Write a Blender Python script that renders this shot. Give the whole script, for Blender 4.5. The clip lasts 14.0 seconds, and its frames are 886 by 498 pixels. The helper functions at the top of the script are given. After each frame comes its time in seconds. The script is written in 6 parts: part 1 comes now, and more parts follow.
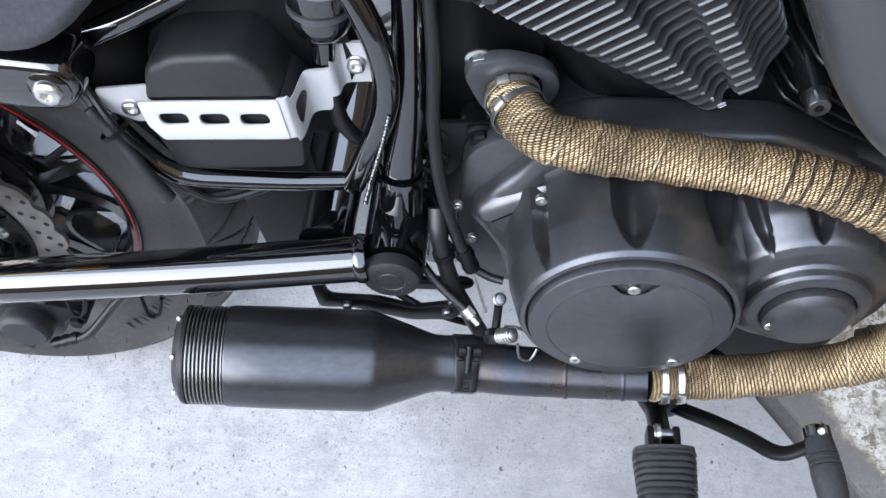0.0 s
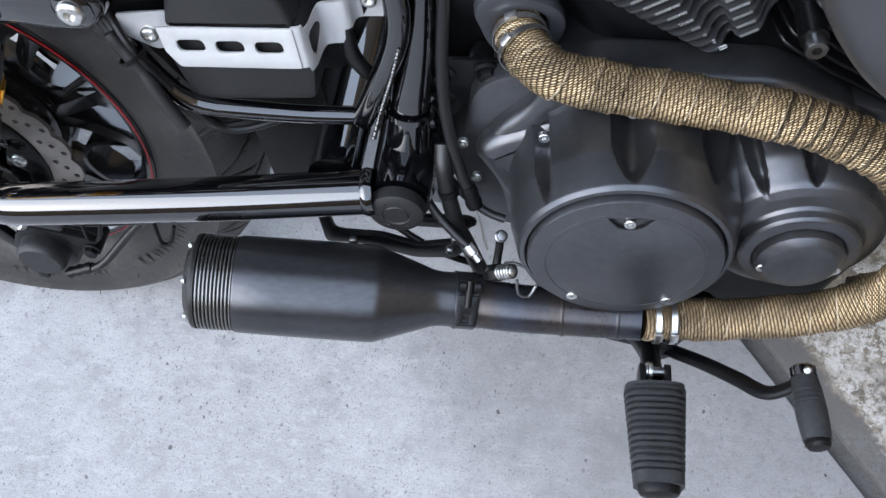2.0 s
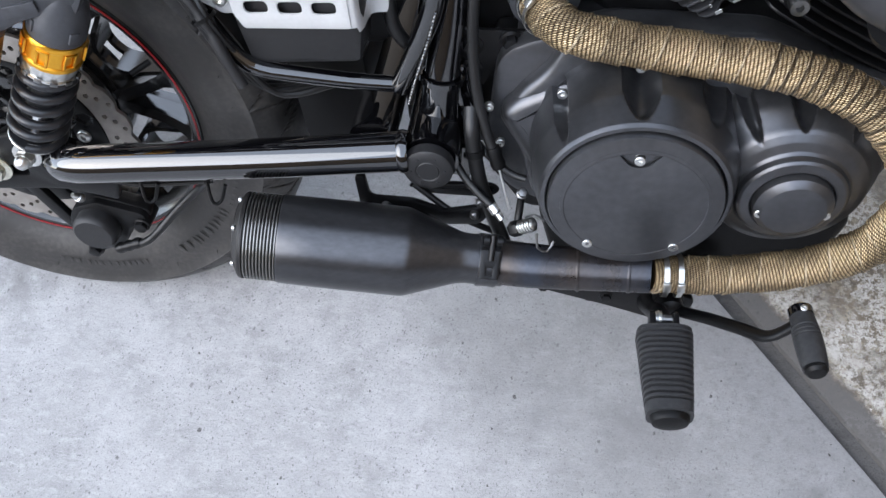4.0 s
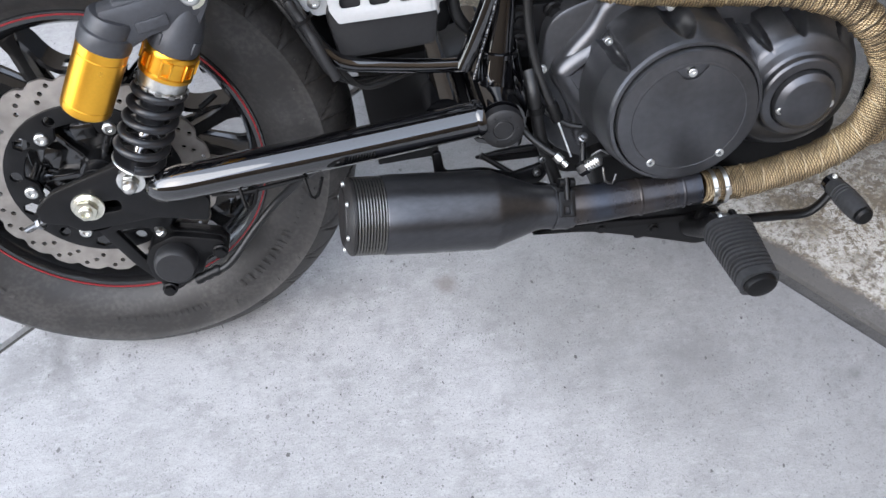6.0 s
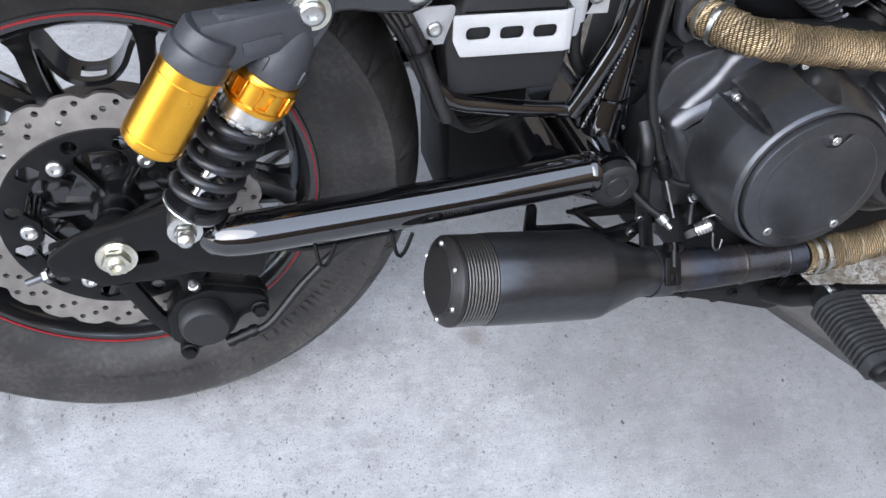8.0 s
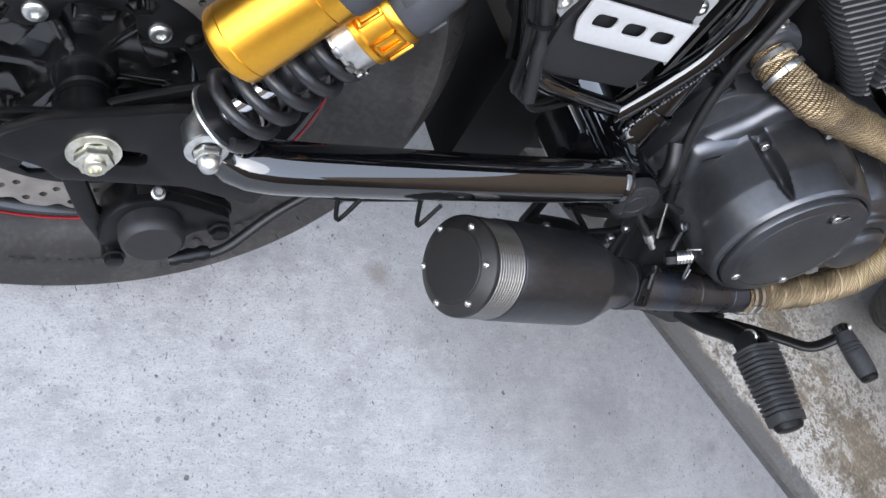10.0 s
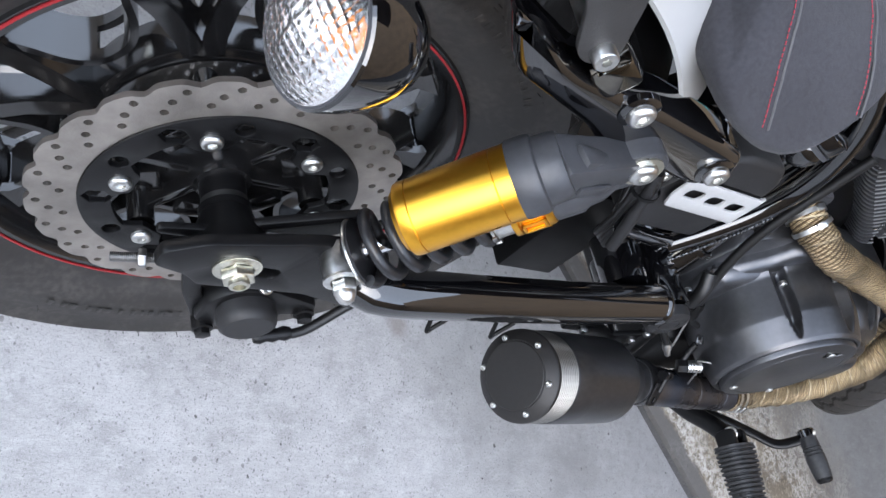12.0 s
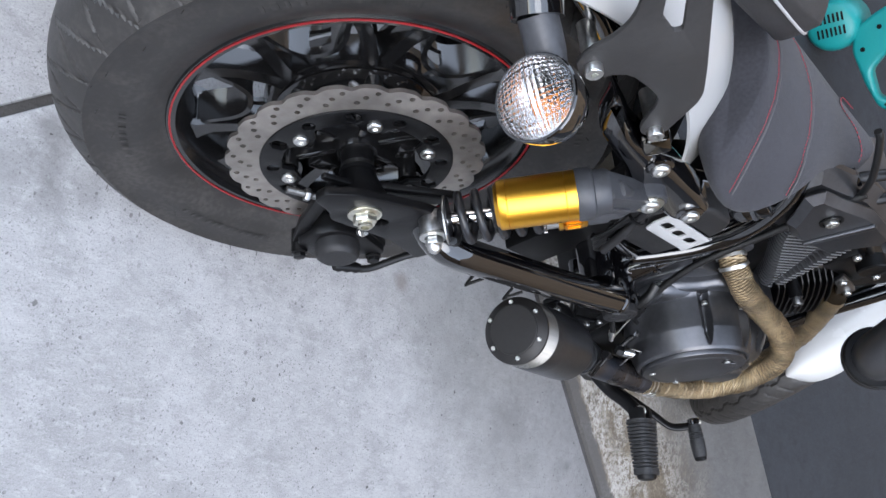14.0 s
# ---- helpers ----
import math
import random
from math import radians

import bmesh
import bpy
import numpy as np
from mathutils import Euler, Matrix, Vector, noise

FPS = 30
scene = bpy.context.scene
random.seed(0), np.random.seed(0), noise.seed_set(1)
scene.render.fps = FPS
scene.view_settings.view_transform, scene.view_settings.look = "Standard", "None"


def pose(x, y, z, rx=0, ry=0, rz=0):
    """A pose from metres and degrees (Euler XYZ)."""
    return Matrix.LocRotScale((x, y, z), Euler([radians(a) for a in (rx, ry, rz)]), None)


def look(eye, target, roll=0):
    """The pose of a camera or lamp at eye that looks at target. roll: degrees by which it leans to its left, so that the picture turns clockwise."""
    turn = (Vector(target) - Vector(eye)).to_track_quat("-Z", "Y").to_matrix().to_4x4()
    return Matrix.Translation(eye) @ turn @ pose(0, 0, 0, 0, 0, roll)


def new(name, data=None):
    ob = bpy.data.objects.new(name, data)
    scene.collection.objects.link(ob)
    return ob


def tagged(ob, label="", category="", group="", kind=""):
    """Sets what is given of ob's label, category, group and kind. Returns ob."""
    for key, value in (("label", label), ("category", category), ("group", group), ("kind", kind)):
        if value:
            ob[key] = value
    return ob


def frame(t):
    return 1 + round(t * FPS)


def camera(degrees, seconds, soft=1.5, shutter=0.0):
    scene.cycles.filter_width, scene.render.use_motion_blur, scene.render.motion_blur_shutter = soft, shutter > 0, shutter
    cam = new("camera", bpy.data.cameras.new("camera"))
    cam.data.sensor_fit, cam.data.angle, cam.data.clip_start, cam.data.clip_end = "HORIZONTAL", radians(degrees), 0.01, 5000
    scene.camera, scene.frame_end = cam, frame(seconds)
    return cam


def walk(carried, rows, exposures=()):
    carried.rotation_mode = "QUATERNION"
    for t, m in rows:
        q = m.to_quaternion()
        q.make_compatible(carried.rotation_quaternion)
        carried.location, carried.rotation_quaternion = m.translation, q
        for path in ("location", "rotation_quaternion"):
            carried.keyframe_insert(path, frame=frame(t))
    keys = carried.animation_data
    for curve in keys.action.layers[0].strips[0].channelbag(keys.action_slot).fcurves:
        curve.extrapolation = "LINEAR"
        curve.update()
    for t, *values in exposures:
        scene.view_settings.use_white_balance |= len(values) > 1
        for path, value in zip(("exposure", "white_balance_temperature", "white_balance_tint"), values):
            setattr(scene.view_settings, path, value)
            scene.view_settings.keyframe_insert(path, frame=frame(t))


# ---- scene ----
cam = camera(55.7, 14.0)
PATH = [
    (0, (0.677, -0.424, 1.127), (0.424, 0.334, -0.706), -17.0),
    (0.5, (0.677, -0.453, 1.128), (0.433, 0.269, -0.721), -16.5),
    (1, (0.681, -0.461, 1.13), (0.442, 0.242, -0.727), -16.3),
    (1.5, (0.68, -0.464, 1.129), (0.433, 0.225, -0.732), -16.6),
    (2, (0.685, -0.468, 1.135), (0.414, 0.234, -0.718), -17.6),
    (2.5, (0.682, -0.473, 1.132), (0.405, 0.243, -0.715), -17.2),
    (2.7, (0.686, -0.477, 1.136), (0.399, 0.255, -0.703), -17.3),
    (4.8, (0.653, -0.738, 1.147), (0.368, 0.327, -0.522), -11.5),
    (5, (0.594, -0.748, 1.139), (0.364, 0.355, -0.513), -11.1),
    (5.5, (0.458, -0.795, 1.139), (0.425, 0.34, -0.508), -7.2),
    (6, (0.4, -0.876, 1.154), (0.461, 0.312, -0.454), -7.3),
    (6.5, (0.349, -0.936, 1.165), (0.502, 0.308, -0.394), -5.7),
    (7, (0.25, -0.876, 1.119), (0.485, 0.369, -0.429), -4.0),
    (7.5, (0.149, -0.73, 1.112), (0.509, 0.437, -0.472), 1.4),
    (8, (0.14, -0.672, 1.084), (0.571, 0.43, -0.528), 9.7),
    (8.2, (0.147, -0.654, 1.063), (0.612, 0.417, -0.561), 13.3),
    (10.3, (-0.127, -0.448, 0.973), (0.975, 0.178, -0.573), 57.7),
    (10.5, (-0.142, -0.447, 0.972), (0.988, 0.176, -0.556), 58.7),
    (11, (-0.186, -0.406, 0.972), (0.973, 0.223, -0.531), 60.7),
    (11.5, (-0.199, -0.399, 0.986), (0.941, 0.217, -0.538), 64.0),
    (12, (-0.277, -0.321, 0.985), (0.944, 0.215, -0.505), 69.1),
    (12.5, (-0.36, -0.305, 1.008), (0.943, 0.173, -0.432), 77.2),
    (13, (-0.467, -0.386, 1.039), (0.843, 0.169, -0.366), 79.1),
    (13.5, (-0.553, -0.403, 1.068), (0.814, 0.139, -0.288), 81.2),
    (14, (-0.593, -0.425, 1.085), (0.8, 0.092, -0.253), 82.6),
]
walk(cam, [(t, look(eye, target, roll)) for t, eye, target, roll in PATH], [(0.0, 0.73, 6330, 10), (0.5, 0.33, 6330, 10), (1.0, 0.31, 6330, 10), (2.5, 0.31, 6350, 10), (5.0, 0.31, 6650, 11), (6.0, 0.36, 6700, 11), (7.0, 0.26, 6550, 12), (7.5, 0.33, 6550, 12), (8.0, 0.41, 6530, 11), (10.5, 0.31, 6500, 11), (12.5, 0.33, 6450, 11), (13.0, 0.36, 6450, 11), (13.6, 0.39, 6430, 11), (14.0, 0.16, 6430, 11)])

# ---- world, sun ----
world = bpy.data.worlds.new("sky")
scene.world = world
world.use_nodes = True
wn = world.node_tree.nodes
sky = wn.new("ShaderNodeTexSky")
sky.sky_type, sky.sun_disc = "NISHITA", False
sky.sun_elevation, sky.sun_rotation = radians(36), radians(224)
sky.air_density, sky.dust_density, sky.ozone_density = 1.0, 1.0, 1.0
wn["Background"].inputs[1].default_value = 0.54
haze = wn.new("ShaderNodeMix")                              # thin even cloud over the whole sky
haze.data_type = "RGBA"
haze.inputs["Factor"].default_value = 0.55
haze.inputs["B"].default_value = (5.4, 6.0, 6.9, 1)
world.node_tree.links.new(sky.outputs[0], haze.inputs["A"])
world.node_tree.links.new(haze.outputs["Result"], wn["Background"].inputs[0])
sun_data = bpy.data.lights.new("sun", "SUN")
sun_data.energy, sun_data.angle, sun_data.color = 2.46, radians(60), (0.95, 0.967, 0.99)
sun = new("sun", sun_data)
sun.matrix_world = look((-1.7, -1.75, 1.8), (0, 0, 0))


# ---- materials ----
def mat(name, color, rough=0.5, metal=0.0, grain=0.0, scale=200.0, bump=0.0, bump_scale=400.0, stain=0.0, stain_scale=14.0,
        coat=0.0, coat_ior=1.5, rough_var=0.1, dust=0.0, spec=0.5, sheen=0.0, stretch=(1, 1, 1)):
    """A surface with a fine grain, broad stains and a fine relief, in object coordinates (metres)."""
    m = bpy.data.materials.new(name)
    m.use_nodes = True
    nt = m.node_tree
    n, l = nt.nodes, nt.links
    b = n["Principled BSDF"]
    b.inputs["Metallic"].default_value = metal
    b.inputs["Coat Weight"].default_value = coat
    b.inputs["Coat Roughness"].default_value = 0.02
    b.inputs["Coat IOR"].default_value = coat_ior
    b.inputs["Specular IOR Level"].default_value = spec
    b.inputs["Sheen Weight"].default_value = sheen
    co = n.new("ShaderNodeTexCoord")
    mp = n.new("ShaderNodeMapping")
    mp.inputs["Scale"].default_value = stretch
    l.new(co.outputs["Object"], mp.inputs[0])
    def noise_tex(sc, detail=4.0):
        t = n.new("ShaderNodeTexNoise")
        t.inputs["Scale"].default_value, t.inputs["Detail"].default_value = sc, detail
        l.new(mp.outputs[0], t.inputs["Vector"])
        return t.outputs["Fac"]
    def remap(src, a, b2, c, d):
        r = n.new("ShaderNodeMapRange")
        for i, v in enumerate((a, b2, c, d)):
            r.inputs[i + 1].default_value = v
        l.new(src, r.inputs[0])
        return r.outputs[0]
    fine, broad = noise_tex(scale), noise_tex(stain_scale, 6.0)
    def times(x, y):
        q = n.new("ShaderNodeMath")
        q.operation = "MULTIPLY"
        l.new(x, q.inputs[0]), l.new(y, q.inputs[1])
        return q.outputs[0]
    f = times(remap(fine, 0.3, 0.7, 1 - grain, 1 + grain), remap(broad, 0.35, 0.65, 1 - stain, 1 + stain))
    mul = n.new("ShaderNodeMix")
    mul.data_type, mul.blend_type = "RGBA", "MULTIPLY"
    mul.inputs["Factor"].default_value = 1
    mul.inputs["A"].default_value = (*color, 1)
    l.new(f, mul.inputs["B"])
    out = mul.outputs["Result"]
    if dust:
        mx = n.new("ShaderNodeMix")
        mx.data_type = "RGBA"
        mx.inputs["B"].default_value = (0.22, 0.2, 0.18, 1)
        l.new(remap(times(fine, broad), 0.22, 0.42, 0, dust), mx.inputs["Factor"])
        l.new(out, mx.inputs["A"])
        out = mx.outputs["Result"]
    l.new(out, b.inputs["Base Color"])
    l.new(remap(broad, 0.3, 0.7, max(0.02, rough * (1 - rough_var)), min(1, rough * (1 + rough_var))), b.inputs["Roughness"])
    if bump:
        bp_ = n.new("ShaderNodeBump")
        bp_.inputs["Strength"].default_value, bp_.inputs["Distance"].default_value = bump, 0.001
        l.new(noise_tex(bump_scale, 3.0), bp_.inputs["Height"])
        l.new(bp_.outputs[0], b.inputs["Normal"])
    return m


GLOSS = mat("gloss_black_paint", (0.002, 0.002, 0.0025), 0.035, grain=0.1, dust=0.003, scale=90, rough_var=0.3, spec=0.6, coat=1.0, coat_ior=1.55)
RIMB = mat("semi_gloss_wheel_paint", (0.007, 0.007, 0.0075), 0.14, grain=0.1, dust=0.006, scale=110, spec=0.9)
BOLTD = mat("dull_steel", (0.22, 0.22, 0.22), 0.35, metal=1.0, grain=0.15, stain=0.2)
SATIN = mat("satin_black_casting", (0.0032, 0.0032, 0.0036), 0.36, grain=0.15, bump=0.1, bump_scale=1500, stain=0.12, dust=0.005, scale=160, spec=0.27)
CASE = mat("charcoal_engine_paint", (0.09, 0.0915, 0.098), 0.33, metal=0.85, grain=0.08, bump=0.06, bump_scale=1800, stain=0.12, dust=0.004, scale=120, rough_var=0.12, spec=0.5)
MATTE = mat("matte_black_coating", (0.066, 0.067, 0.072), 0.32, metal=0.85, grain=0.12, bump=0.05, bump_scale=2200, stain=0.12, rough_var=0.18, stretch=(0.4, 1, 1), spec=0.9)
PLASTIC = mat("dark_grey_plastic", (0.0115, 0.0115, 0.0125), 0.5, grain=0.1, bump=0.2, bump_scale=1400, stain=0.08, dust=0.009, scale=150, spec=0.4)
RUBBER = mat("tyre_rubber", (0.022, 0.0205, 0.0195), 0.5, grain=0.12, scale=160, bump=0.12, bump_scale=700, stain=0.14, dust=0.09, stain_scale=22, spec=0.5)
PEGRUB = mat("peg_rubber", (0.018, 0.0185, 0.02), 0.5, grain=0.12, bump=0.2, bump_scale=900, dust=0.04, spec=0.4)
GOLD = mat("gold_anodised_aluminium", (0.86, 0.44, 0.05), 0.3, metal=1.0, grain=0.03, scale=300, bump=0.05, bump_scale=900)
STEEL = mat("zinc_plated_steel", (0.66, 0.66, 0.64), 0.32, metal=1.0, grain=0.12, stain=0.12, scale=250)
ZINC = mat("yellowish_zinc_nut", (0.7, 0.68, 0.58), 0.3, metal=1.0, grain=0.12, stain=0.2, scale=250)
DISC = mat("brushed_disc_steel", (0.36, 0.33, 0.3), 0.36, metal=0.9, grain=0.14, scale=60, bump=0.25, bump_scale=500, stain=0.15)
ANOD = mat("grey_anodised_forging", (0.05, 0.052, 0.058), 0.42, metal=0.2, grain=0.1, bump=0.15, bump_scale=1600, stain=0.1, spec=0.4)
SPRING = mat("dark_grey_spring_steel", (0.02, 0.0205, 0.023), 0.3, metal=0.2, grain=0.1)
ALU = mat("silver_painted_aluminium", (0.43, 0.43, 0.43), 0.38, metal=0.1, grain=0.03, bump=0.06, bump_scale=1500, stain=0.03)
CHROME = mat("chrome", (0.8, 0.8, 0.82), 0.07, metal=1.0, stain=0.05)
DCHROME = mat("dark_chrome", (0.16, 0.15, 0.13), 0.06, metal=1.0, stain=0.05)
MIRROR = mat("silvered_reflector", (0.85, 0.85, 0.86), 0.25, metal=1.0)
RED = mat("red_paint", (0.26, 0.008, 0.012), 0.3, grain=0.05)
THREAD = mat("red_thread", (0.36, 0.02, 0.04), 0.7, grain=0.2, scale=900)
BLACKTHREAD = mat("black_thread", (0.01, 0.01, 0.012), 0.8)
PIPING = mat("grey_piping", (0.075, 0.075, 0.08), 0.6, grain=0.1)
INTAKE = mat("smooth_charcoal_coating", (0.045, 0.045, 0.048), 0.3, metal=0.45, grain=0.06, stain=0.08, spec=0.8)
SUEDE = mat("charcoal_suede", (0.036, 0.036, 0.042), 0.9, grain=0.16, scale=260, bump=0.35, bump_scale=2600, stain=0.12, sheen=0.08, spec=0.2)
VINYL = mat("grey_vinyl", (0.034, 0.033, 0.034), 0.5, grain=0.1, bump=0.3, bump_scale=1500, stain=0.06, spec=0.35)
WHITE = mat("white_paint", (0.42, 0.42, 0.415), 0.25, coat=0.3, stain=0.02)
SILVERP = mat("pearl_white_paint", (0.42, 0.42, 0.415), 0.24, coat=0.3, stain=0.02)
TEAL = mat("teal_plastic", (0.004, 0.21, 0.21), 0.4, grain=0.05, bump=0.1, bump_scale=900)
DARK = mat("black_plastic", (0.0025, 0.0025, 0.0027), 0.42, grain=0.15, bump=0.15, bump_scale=1000, dust=0.004, spec=0.2)
CABLE = mat("cable_sheath", (0.006, 0.006, 0.0063), 0.4, grain=0.1, spec=0.4)
PLATE = mat("textured_black_plate", (0.031, 0.030, 0.030), 0.5, grain=0.12, bump=0.4, bump_scale=1300, stain=0.08, dust=0.02, spec=0.4)
AMBER = mat("amber_bulb", (0.9, 0.28, 0.03), 0.15)
PIPE = mat("heat_tinted_pipe", (0.03, 0.031, 0.035), 0.3, metal=0.6, grain=0.15, stain=0.2, stain_scale=30, rough_var=0.2)


def temper(m):
    """Adds brown and blue temper colours in soft rings along a pipe that runs along x."""
    n, l = m.node_tree.nodes, m.node_tree.links
    b = n["Principled BSDF"]
    src = b.inputs["Base Color"].links[0].from_socket
    tc = n.new("ShaderNodeTexCoord")
    mp = n.new("ShaderNodeMapping")
    mp.inputs["Scale"].default_value = (30, 4, 4)
    l.new(tc.outputs["Object"], mp.inputs[0])
    nz = n.new("ShaderNodeTexNoise")
    nz.inputs["Scale"].default_value, nz.inputs["Detail"].default_value = 1.0, 3.0
    l.new(mp.outputs[0], nz.inputs["Vector"])
    ramp = n.new("ShaderNodeValToRGB")
    el = ramp.color_ramp.elements
    el[0].position, el[0].color = 0.36, (0.85, 0.95, 1.12, 1)
    el[1].position, el[1].color = 0.66, (1.3, 1.05, 0.85, 1)
    l.new(nz.outputs["Fac"], ramp.inputs[0])
    mx = n.new("ShaderNodeMix")
    mx.data_type, mx.blend_type = "RGBA", "MULTIPLY"
    mx.inputs["Factor"].default_value = 1
    l.new(src, mx.inputs["A"]), l.new(ramp.outputs[0], mx.inputs["B"])
    l.new(mx.outputs["Result"], b.inputs["Base Color"])


temper(PIPE)
FINM = mat("dark_fin_paint", (0.026, 0.0265, 0.029), 0.3, grain=0.12, stain=0.1, spec=0.9)
CAPM = mat("matte_end_plate", (0.011, 0.010, 0.0098), 0.5, grain=0.15, bump=0.12, bump_scale=1800, stain=0.15, spec=0.4)
EDGE = mat("machined_fin_edge", (0.42, 0.43, 0.44), 0.3, metal=0.8, grain=0.08)
BAND = mat("machined_band", (0.25, 0.245, 0.235), 0.34, metal=1.0, grain=0.12)
TANWALL = mat("tan_brick_wall", (0.2, 0.14, 0.088), 0.85, grain=0.15, stain=0.15, stain_scale=1.5)
WALLM = mat("rendered_wall", (0.14, 0.12, 0.1), 0.9, grain=0.08, stain=0.1, stain_scale=2)
WOODC = mat("brown_timber_boards", (0.06, 0.04, 0.025), 0.7, grain=0.2, scale=8, stain=0.15, stain_scale=2, stretch=(0.3, 4, 1))


def V(*a):
    return Vector(a)


def ground_mat(name, base, fleck, pits=0.0, rough=0.85, stains=(), broom=0.5, mottle=1.0, edge=None):
    """Weathered concrete: clouds, blotches, broom marks, sand and two sizes of pits. edge paints tones along the
    gutter's joint.
    """
    m = bpy.data.materials.new(name)
    m.use_nodes = True
    nt = m.node_tree
    n, l = nt.nodes, nt.links
    b = n["Principled BSDF"]
    b.inputs["Roughness"].default_value = rough
    b.inputs["Specular IOR Level"].default_value = 0.25
    co = n.new("ShaderNodeTexCoord").outputs["Object"]
    def turned(rot, scale, src=None):
        q = n.new("ShaderNodeMapping")
        q.inputs["Rotation"].default_value, q.inputs["Scale"].default_value = (0, 0, rot), scale
        l.new(src or co, q.inputs[0])
        return q.outputs[0]
    def nz(sc, detail=5.0, rough_=0.6, src=None):
        t = n.new("ShaderNodeTexNoise")
        t.inputs["Scale"].default_value, t.inputs["Detail"].default_value, t.inputs["Roughness"].default_value = sc, detail, rough_
        l.new(src or co, t.inputs["Vector"])
        return t.outputs["Fac"]
    def rg(src, a, b2, c, d):
        r = n.new("ShaderNodeMapRange")
        for i, v in enumerate((a, b2, c, d)):
            r.inputs[i + 1].default_value = v
        l.new(src, r.inputs[0])
        return r.outputs[0]
    def op(kind, x, y=None):
        q = n.new("ShaderNodeMath")
        q.operation = kind
        for i, v in enumerate((x, y)):
            if isinstance(v, (int, float)):
                q.inputs[i].default_value = v
            elif v is not None:
                l.new(v, q.inputs[i])
        return q.outputs[0]
    def mixc(fac, a, c):
        mx = n.new("ShaderNodeMix")
        mx.data_type = "RGBA"
        l.new(fac, mx.inputs["Factor"])
        for sock, v in (("A", a), ("B", c)):
            if isinstance(v, tuple):
                mx.inputs[sock].default_value = (*v, 1)
            else:
                l.new(v, mx.inputs[sock])
        return mx.outputs["Result"]
    def shade(k):
        return tuple(min(1, v * k) for v in base)
    col = mixc(rg(nz(2.6, 8.0, 0.66), 0.36, 0.64, 0, 1), shade(1 - 0.16 * mottle), shade(1 + 0.12 * mottle))
    col = mixc(rg(nz(15.0, 8.0, 0.72), 0.47, 0.64, 0, 0.75 * mottle), col, shade(0.7))
    col = mixc(rg(nz(34.0, 9.0, 0.8, turned(0.62, (1, 2.2, 1))), 0.5, 0.66, 0, 0.75 * mottle), col, shade(1.32))
    drag = nz(1.0, 9.0, 0.72, turned(0.62, (7, 60, 1)))     # long scuffs
    col = mixc(rg(drag, 0.57, 0.7, 0, 0.5 * broom), col, shade(1.35))
    col = mixc(rg(drag, 0.45, 0.32, 0, 0.5 * broom), col, fleck)
    comb = nz(1.0, 3.0, 0.7, turned(0.35, (120, 520, 300)))  # fine broom marks
    col = mixc(rg(comb, 0.52, 0.7, 0, 0.6 * broom), col, fleck)
    col = mixc(rg(comb, 0.46, 0.3, 0, 0.55 * broom), col, shade(1.3))
    col = mixc(rg(nz(330.0, 3.0, 0.8), 0.52, 0.66, 0, 0.75), col, fleck)
    col = mixc(rg(nz(760.0, 2.0, 0.8), 0.52, 0.68, 0, 0.6), col, shade(1.3))
    ragged_noise = nz(26.0, 6.0, 0.75)
    for x, y, r, amount, tone in stains:                    # single spots with ragged rims
        near = n.new("ShaderNodeVectorMath")
        near.operation = "DISTANCE"
        l.new(co, near.inputs[0])
        near.inputs[1].default_value = (x, y, 0)
        ragged = op("ADD", op("MULTIPLY", ragged_noise, -2.2 * r), near.outputs["Value"])
        col = mixc(rg(ragged, -0.75 * r, 0.1 * r, amount, 0), col, tone)
    if edge:
        col = edge(col, co, nz, rg, op, mixc, n, l, turned)
    warp = n.new("ShaderNodeVectorMath")
    warp.operation = "MULTIPLY_ADD"
    wn_ = n.new("ShaderNodeTexNoise")
    wn_.inputs["Scale"].default_value = 160
    l.new(co, wn_.inputs["Vector"])
    l.new(wn_.outputs["Color"], warp.inputs[0])
    warp.inputs[1].default_value = (0.006, 0.006, 0.006)
    l.new(co, warp.inputs[2])
    deep = None
    for sc, chance, size, gate_lo in ((44.0, 0.74, 0.14, 0.35), (95.0, 0.5, 0.2, 0.36), (190.0, 0.3, 0.27, 0.36), (330.0, 0.25, 0.36, 0.3)):
        v1 = n.new("ShaderNodeTexVoronoi")
        v1.inputs["Scale"].default_value = sc
        l.new(turned(0.4, (1, 0.72, 0.001), warp.outputs[0]), v1.inputs["Vector"])
        sep = n.new("ShaderNodeSeparateColor")
        l.new(v1.outputs["Color"], sep.inputs[0])
        radius = rg(sep.outputs[0], chance, 1.0, 0.0, size)
        inside = op("LESS_THAN", v1.outputs["Distance"], radius)
        soft = op("MULTIPLY", op("MULTIPLY", inside, rg(sep.outputs[1], 0, 1, 0.25, 1.0)), rg(nz(9.0, 3.0), gate_lo, gate_lo + 0.2, 0, pits))
        col = mixc(soft, col, (0.055, 0.052, 0.05) if sc < 150 else tuple(v * 0.42 for v in base))
        deep = soft if deep is None else op("MAXIMUM", deep, soft)
    l.new(col, b.inputs["Base Color"])
    bm_ = n.new("ShaderNodeBump")
    bm_.inputs["Strength"].default_value, bm_.inputs["Distance"].default_value = 0.5, 0.0016
    l.new(op("SUBTRACT", op("ADD", op("MULTIPLY", nz(260.0, 5.0, 0.75), 0.5), op("MULTIPLY", comb, 0.4)), op("MULTIPLY", deep, 0.8)), bm_.inputs["Height"])
    l.new(bm_.outputs[0], b.inputs["Normal"])
    return m


J0, JD = V(0.976, -0.19), V(0.174, -0.24).normalized()       # line between slab and gutter
JN = V(-JD.y, JD.x)                                           # away from the slab


